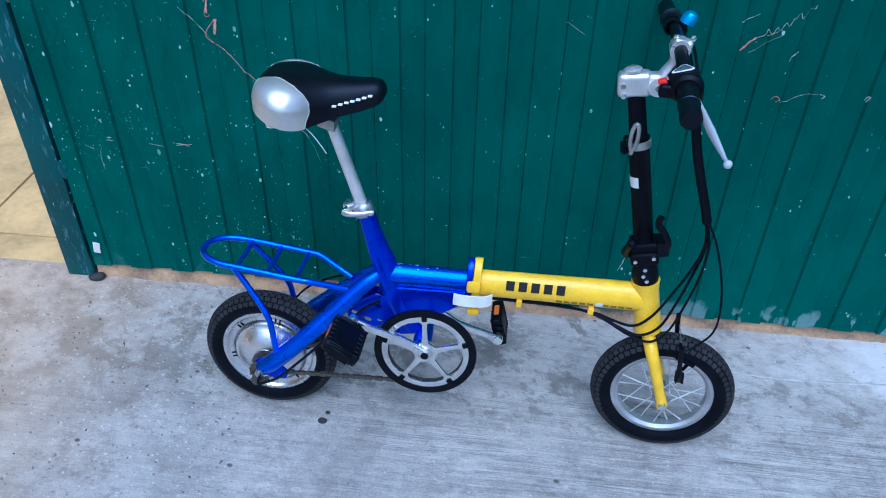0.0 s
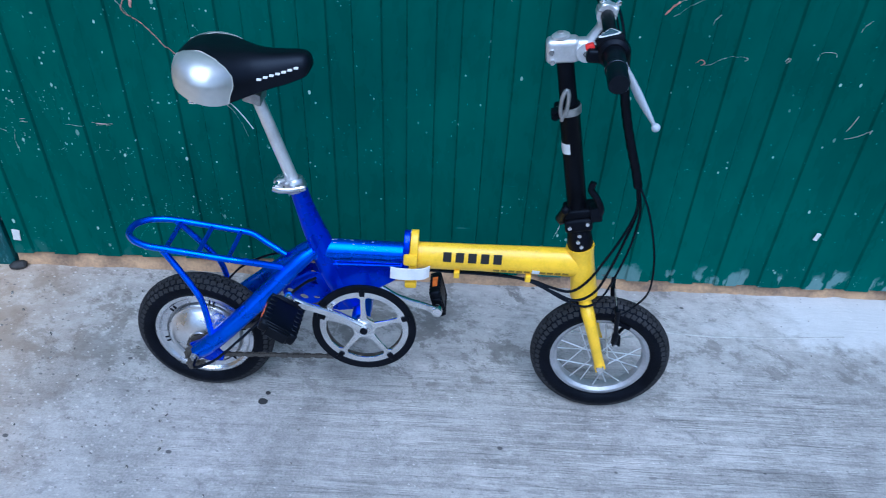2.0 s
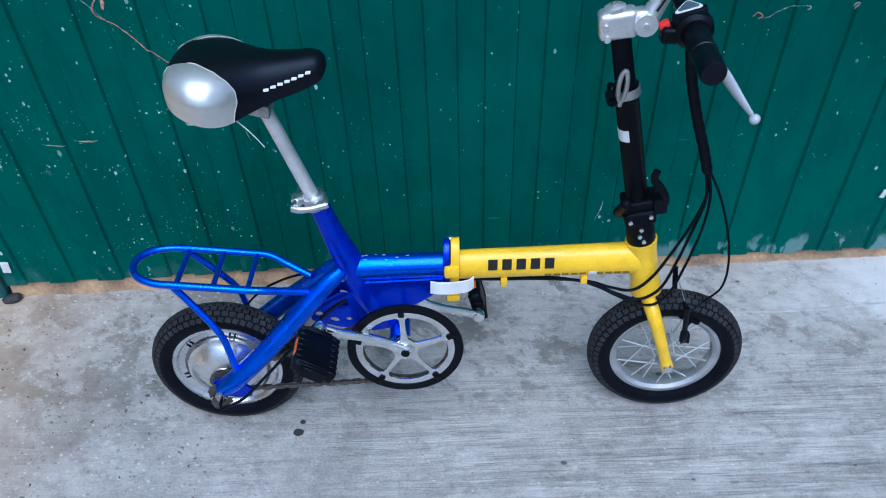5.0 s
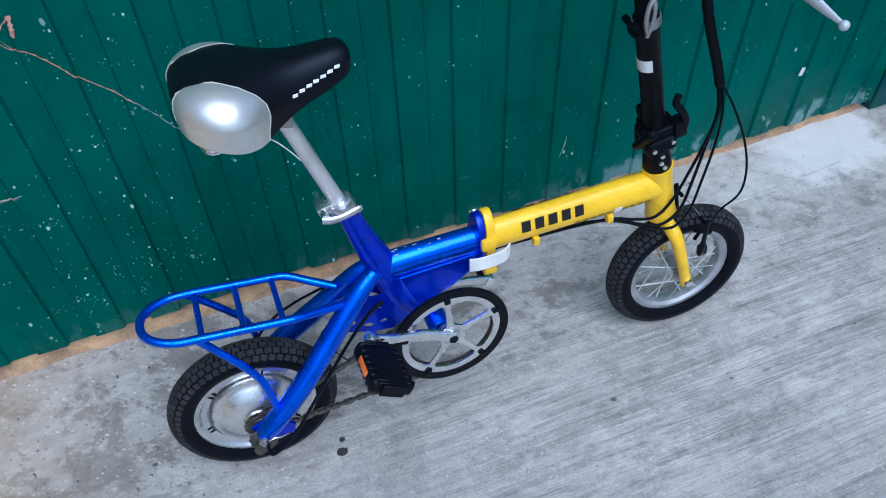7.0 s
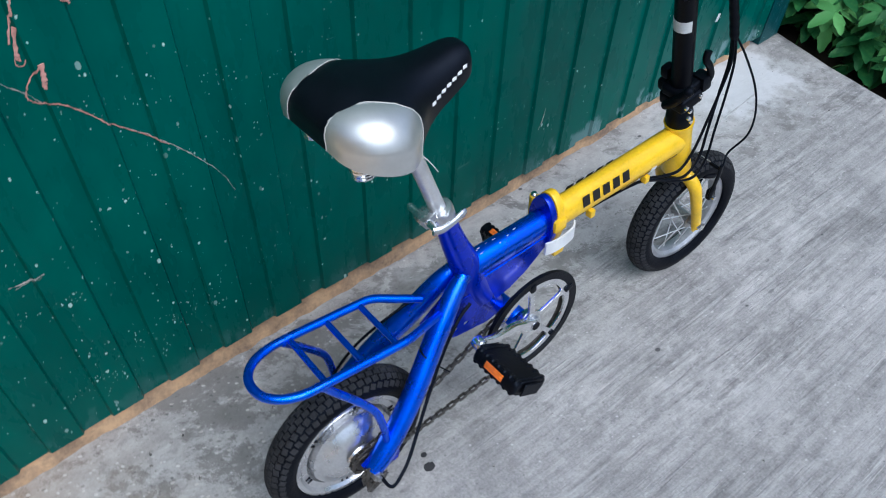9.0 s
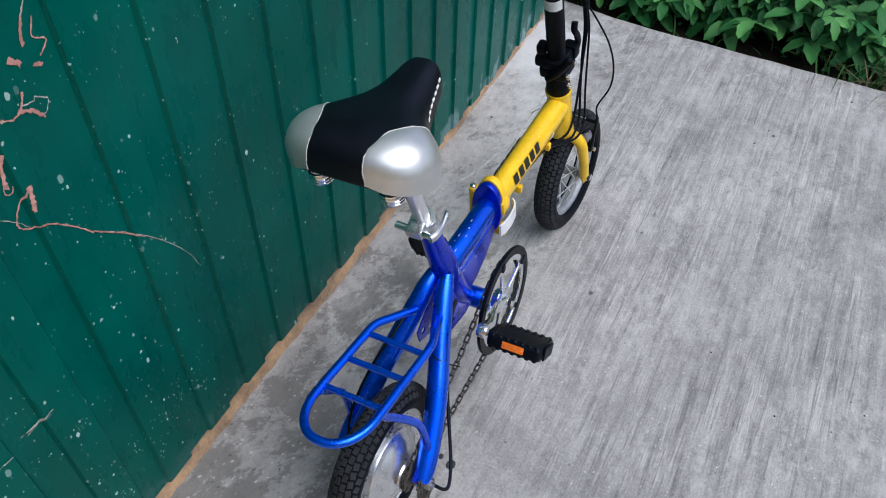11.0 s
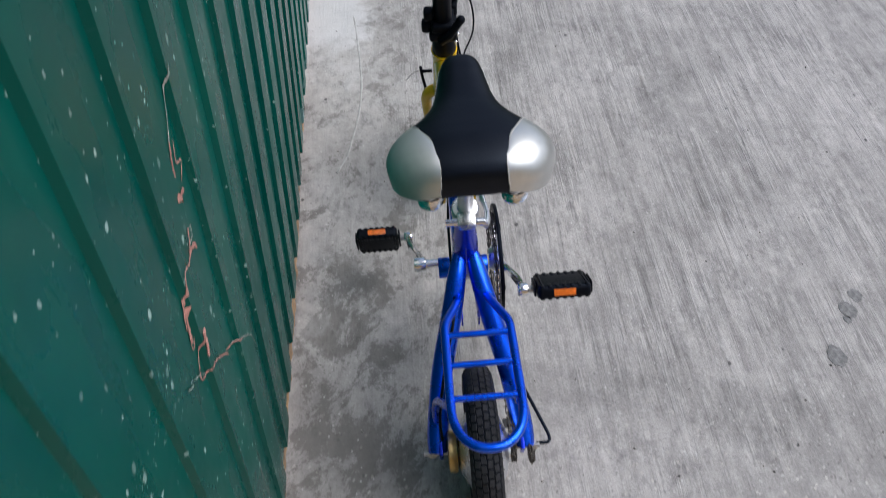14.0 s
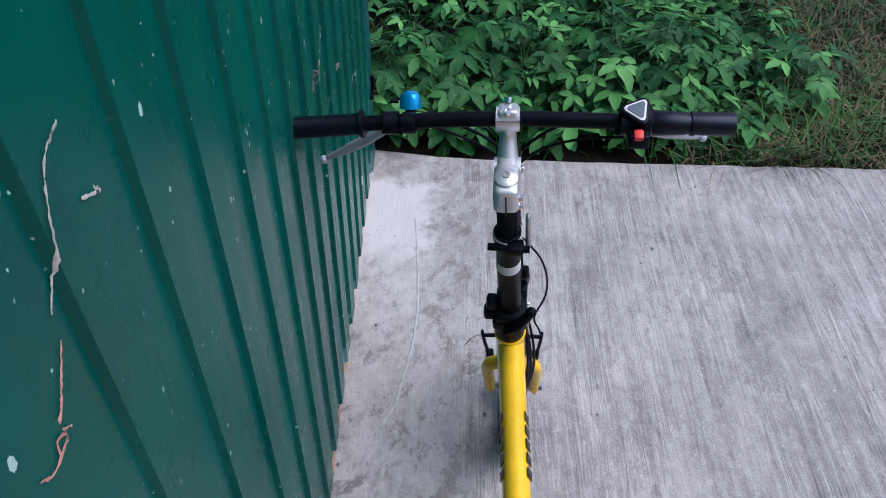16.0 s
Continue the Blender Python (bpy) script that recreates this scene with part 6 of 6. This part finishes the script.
        for q in (-1, 1):
            bm = bmesh.new()
            box(bm, (0.006, 0.040, 0.0130), m @ pose(q * 0.0364, 0, 0), 0.0015)
            part("reflector", bm, AMBER, body, "amber pedal reflector")
    # chain: links along the two runs and round the ring and sprocket
    links = []
    r1, r2, a, b = 0.0915, 0.0245, Vector((c.x, c.z)), Vector((REAR.x, REAR.z))
    span = (b - a).length
    base = math.atan2(b.y - a.y, b.x - a.x)
    off = math.acos((r1 - r2) / span)
    path = []
    t1, t2 = base + off, base - off
    step = 0.0127 / r1
    n = int((2 * math.pi - 2 * off) / step)
    path += [(a.x + r1 * math.cos(t2 - 0 - i * (2 * math.pi - 2 * off) / n), a.y + r1 * math.sin(t2 - i * (2 * math.pi - 2 * off) / n)) for i in range(n + 1)]
    p0, p1 = path[-1], (b.x + r2 * math.cos(t1), b.y + r2 * math.sin(t1))
    n = int(math.dist(p0, p1) / 0.0127)
    path += [(p0[0] + (p1[0] - p0[0]) * i / n, p0[1] + (p1[1] - p0[1]) * i / n) for i in range(1, n + 1)]
    n = max(3, int(2 * off * r2 / 0.0127))
    path += [(b.x + r2 * math.cos(t1 - i * 2 * off / n), b.y + r2 * math.sin(t1 - i * 2 * off / n)) for i in range(1, n + 1)]
    p0, p1 = path[-1], path[0]
    n = int(math.dist(p0, p1) / 0.0127)
    path += [(p0[0] + (p1[0] - p0[0]) * i / n, p0[1] + (p1[1] - p0[1]) * i / n - 0.013 * math.sin(math.pi * i / n)) for i in range(1, n)]
    path = path[::-1]
    chain = new("chain")
    chain.parent = bike
    tagged(chain, "oily brown roller chain")
    outer, inner = [], []
    for wide in (True, False):
        bm = bmesh.new()
        for q in (-1, 1):
            box(bm, (0.0165 if wide else 0.0105, 0.0012, 0.0086 if wide else 0.0070), pose(0, q * (0.0038 if wide else 0.0022), 0), 0.0003, 1)
        rod(bm, (0.00635, -0.0042, 0), (0.00635, 0.0042, 0), 0.0022, 8)
        (outer if wide else inner).append(finish(bm, "link", CHAIN, 30))
    for k, (p, q) in enumerate(zip(path, path[1:] + path[:1])):
        ob = new("link", (outer if k % 2 else inner)[0])
        ob.parent = chain
        ang = math.atan2(q[1] - p[1], q[0] - p[0])
        f = max(0.0, min(1.0, -p[0] / 0.35))
        ob.matrix_basis = Matrix.Translation(((p[0] + q[0]) / 2, -0.0605 + 0.003 * f, (p[1] + q[1]) / 2)) @ Matrix.Rotation(-ang, 4, "Y")


def saddle(bike):
    # cross-sections along the saddle: x, half width, top, skirt
    st = [(-0.3385, 0.022, 0.806, 0.791), (-0.337, 0.046, 0.813, 0.784), (-0.3325, 0.066, 0.820, 0.777), (-0.323, 0.082, 0.827, 0.771), (-0.306, 0.096, 0.832, 0.764), (-0.285, 0.104, 0.834, 0.757), (-0.262, 0.104, 0.832, 0.751), (-0.240, 0.092, 0.829, 0.748), (-0.218, 0.071, 0.826, 0.750),
          (-0.195, 0.054, 0.823, 0.755), (-0.170, 0.043, 0.822, 0.762), (-0.14, 0.036, 0.823, 0.770), (-0.12, 0.032, 0.824, 0.777), (-0.105, 0.027, 0.822, 0.783), (-0.097, 0.019, 0.816, 0.789), (-0.093, 0.008, 0.808, 0.797)]
    rows = np.array(smooth_path(st, 8))
    rows[:, 0] = np.maximum.accumulate(rows[:, 0])
    rows[:, 1] *= 1.04

    def shape(x, t):
        w, zt, zb = (np.interp(x, rows[:, 0], rows[:, k]) for k in (1, 2, 3))
        a = abs(t)
        th = math.pi / 2 * min(1.0, a ** 1.36)
        yy = w * math.sin(th) ** 0.714 * (1 - 0.04 * max(0.0, a - 0.85) / 0.15)
        zz = zb + (zt - zb) * max(0.0, math.cos(th)) ** 0.714
        return Vector((x, math.copysign(yy, t) if a > 0 else 0.0, zz))

    def sheet(bm, pts):
        vs = [[bm.verts.new(p) for p in row] for row in pts]
        for a, b in zip(vs, vs[1:]):
            for k in range(len(a) - 1):
                bm.faces.new((a[k], b[k], b[k + 1], a[k + 1]))
        return vs

    m = 48
    bm = bmesh.new()
    xs = list(rows[:, 0])
    vs = sheet(bm, [[shape(x, -1 + 2 * j / m) for j in range(m + 1)] for x in xs])
    for a, b in zip(vs, vs[1:]):
        bm.faces.new((a[0], a[m], b[m], b[0]))
    bm.faces.new(vs[0])
    bm.faces.new(vs[-1][::-1])
    bmesh.ops.remove_doubles(bm, verts=bm.verts, dist=1e-5)
    seat = part("saddle", bm, LEATHER, bike, "padded black saddle with silver side panels", 60)
    # padded silver panels with piped edges
    edge_a = (0.315, 0.36, 0.45, 0.60, 0.75, 0.88, 1.0)
    edge_x = (-0.292, -0.274, -0.254, -0.235, -0.224, -0.222, -0.230)
    inner = 0.0405

    def rear_edge(a):
        x = -0.3384
        while shape(x, a).y < inner and x < -0.27:
            x += 0.0002
        return x

    for s in (-1, 1):
        bm = bmesh.new()
        pts = []
        for i in range(41):
            a = 0.318 + 0.682 * i / 40
            xe, x0 = float(np.interp(a, edge_a, edge_x)), rear_edge(a)
            row = []
            for j in range(33):
                x = x0 + (xe - x0) * j / 32
                p = shape(x, s * a)
                du, dv = shape(x + 0.001, s * a) - p, shape(x, s * min(0.999, a + 0.004)) - shape(x, s * (a - 0.004))
                n = du.cross(dv) * s
                n = n.normalized() if n.length > 1e-12 else Vector((0, s, 0))
                if n.dot(p - Vector((x, 0, 0.78))) < 0:
                    n = -n
                row.append(p + n * (0.0008 + 0.0035 * (math.sin(math.pi * min(1, i / 40)) * math.sin(math.pi * j / 32)) ** 0.7))
            pts.append(row)
        sheet(bm, pts)
        part("side_panel", bm, VINYL, seat, "silver vinyl panel", 60)
        bm = bmesh.new()
        tube(bm, smooth_path([tuple(pts[i][0]) for i in range(40, 0, -2)] + [tuple(pts[i][-1]) for i in range(0, 41, 2)], 2), 0.0008, 6)
        part("piping", bm, PIPING, seat, "pale stitched piping")
    # marks on the nose, both sides: seven small blocks
    for s in (-1, 1):
        for k in range(7):
            bm = bmesh.new()
            x = -0.186 + 0.0107 * k
            p, q = shape(x, s * 0.84), shape(x + 0.0078, s * 0.84)
            up = (shape(x, s * 0.80) - shape(x, s * 0.88)).normalized()
            along = (q - p).normalized()
            out = along.cross(up)
            if out.y * s < 0:
                out = -out
            mm = Matrix((along, out, up)).transposed().to_4x4()
            mm.translation = (p + q) / 2 + up * (0.0012 * k - 0.004)
            box(bm, (0.0088, 0.0012, 0.0048), mm @ pose(0, 0, 0, 0, 12, 0), 0.0006, 1)
            part("mark", bm, WHITE_INK, seat, "white block mark")
    # rails, springs, post and clamp
    for s in (-1, 1):
        bm = bmesh.new()
        tube(bm, smooth_path([(-0.14, s * 0.012, 0.792), (-0.175, s * 0.018, 0.768), (-0.20, s * 0.020, 0.752), (-0.25, s * 0.024, 0.746), (-0.30, s * 0.050, 0.756)], 5), 0.0035, 8)
        part("seat_rail", bm, DULL, seat)
        bm = bmesh.new()
        coil = [(-0.300 + 0.015 * math.cos(t), s * 0.055 + 0.015 * math.sin(t), 0.738 + 0.0045 * t / (2 * math.pi)) for t in [2 * math.pi * k / 12 for k in range(12 * 4 + 1)]]
        tube(bm, coil, 0.0024, 6)
        part("spring", bm, CHROME, seat, "chromed saddle spring")
    bm = bmesh.new()
    box(bm, (0.035, 0.052, 0.022), pose(-0.208, 0, 0.737, 0, 16, 0), 0.005)
    part("seat_clamp", bm, DULL, seat, "steel saddle clamp")
    bm = bmesh.new()
    tube(bm, [(-0.2065, 0, 0.742), (-0.1435, 0, 0.545)], 0.0128, 24)
    part("seat_post", bm, SATIN, bike, "polished aluminium seat post")
    bm = bmesh.new()
    d = Vector((-0.063, 0, 0.197)).normalized()
    lathe(bm, [(0.0135, -0.012), (0.0215, -0.012), (0.0225, -0.008), (0.0225, 0.010), (0.0205, 0.014), (0.0135, 0.015)], (-0.1445, 0, 0.549), axis=d, seg=28, closed=True)
    box(bm, (0.026, 0.030, 0.020), pose(-0.172, 0, 0.556, 0, -18, 0), 0.005)
    clamp = part("post_clamp", bm, SILVER, bike, "silver quick-release seat clamp")
    bm = bmesh.new()
    rod(bm, (-0.176, -0.030, 0.555), (-0.176, 0.034, 0.558), 0.0065, 12)
    part("clamp_bolt", bm, CHROME, clamp)
    bm = bmesh.new()
    pth = smooth_path([(-0.182, -0.030, 0.553, 0.007), (-0.168, -0.034, 0.552, 0.0072), (-0.148, -0.034, 0.553, 0.0060), (-0.125, -0.030, 0.556, 0.0068), (-0.118, -0.028, 0.557, 0.0055)], 5)
    tube(bm, pth, [p[3] for p in pth], 12, squash=0.7)
    part("clamp_lever", bm, SILVER, clamp, "silver cam lever")
    bm = bmesh.new()
    tube(bm, smooth_path([(-0.235, -0.07, 0.748), (-0.222, -0.072, 0.735), (-0.210, -0.071, 0.715), (-0.203, -0.070, 0.700)], 5), 0.0010, 6)
    part("loose_thread", bm, PAPER, seat)


GLASSY = mat("grey_gauge_window", (0.10, 0.13, 0.17), 0.12, coat=0.8)


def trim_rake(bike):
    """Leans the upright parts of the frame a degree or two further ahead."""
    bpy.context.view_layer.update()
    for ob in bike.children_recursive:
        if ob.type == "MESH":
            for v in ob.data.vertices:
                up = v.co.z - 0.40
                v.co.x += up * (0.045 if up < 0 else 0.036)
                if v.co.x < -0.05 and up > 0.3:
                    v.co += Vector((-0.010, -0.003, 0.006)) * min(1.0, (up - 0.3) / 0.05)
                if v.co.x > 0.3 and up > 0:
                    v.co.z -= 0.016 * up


def bicycle():
    bike = thing("folding_bicycle", BIKE, "small blue and yellow folding electric bicycle leaning against the gate", "bicycle")
    rear_frame(bike)
    front_frame(bike)
    steering(bike)
    saddle(bike)
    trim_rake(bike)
    drivetrain(bike)
    rear_wheel(bike)
    front_wheel(bike)


bicycle()
weeds()
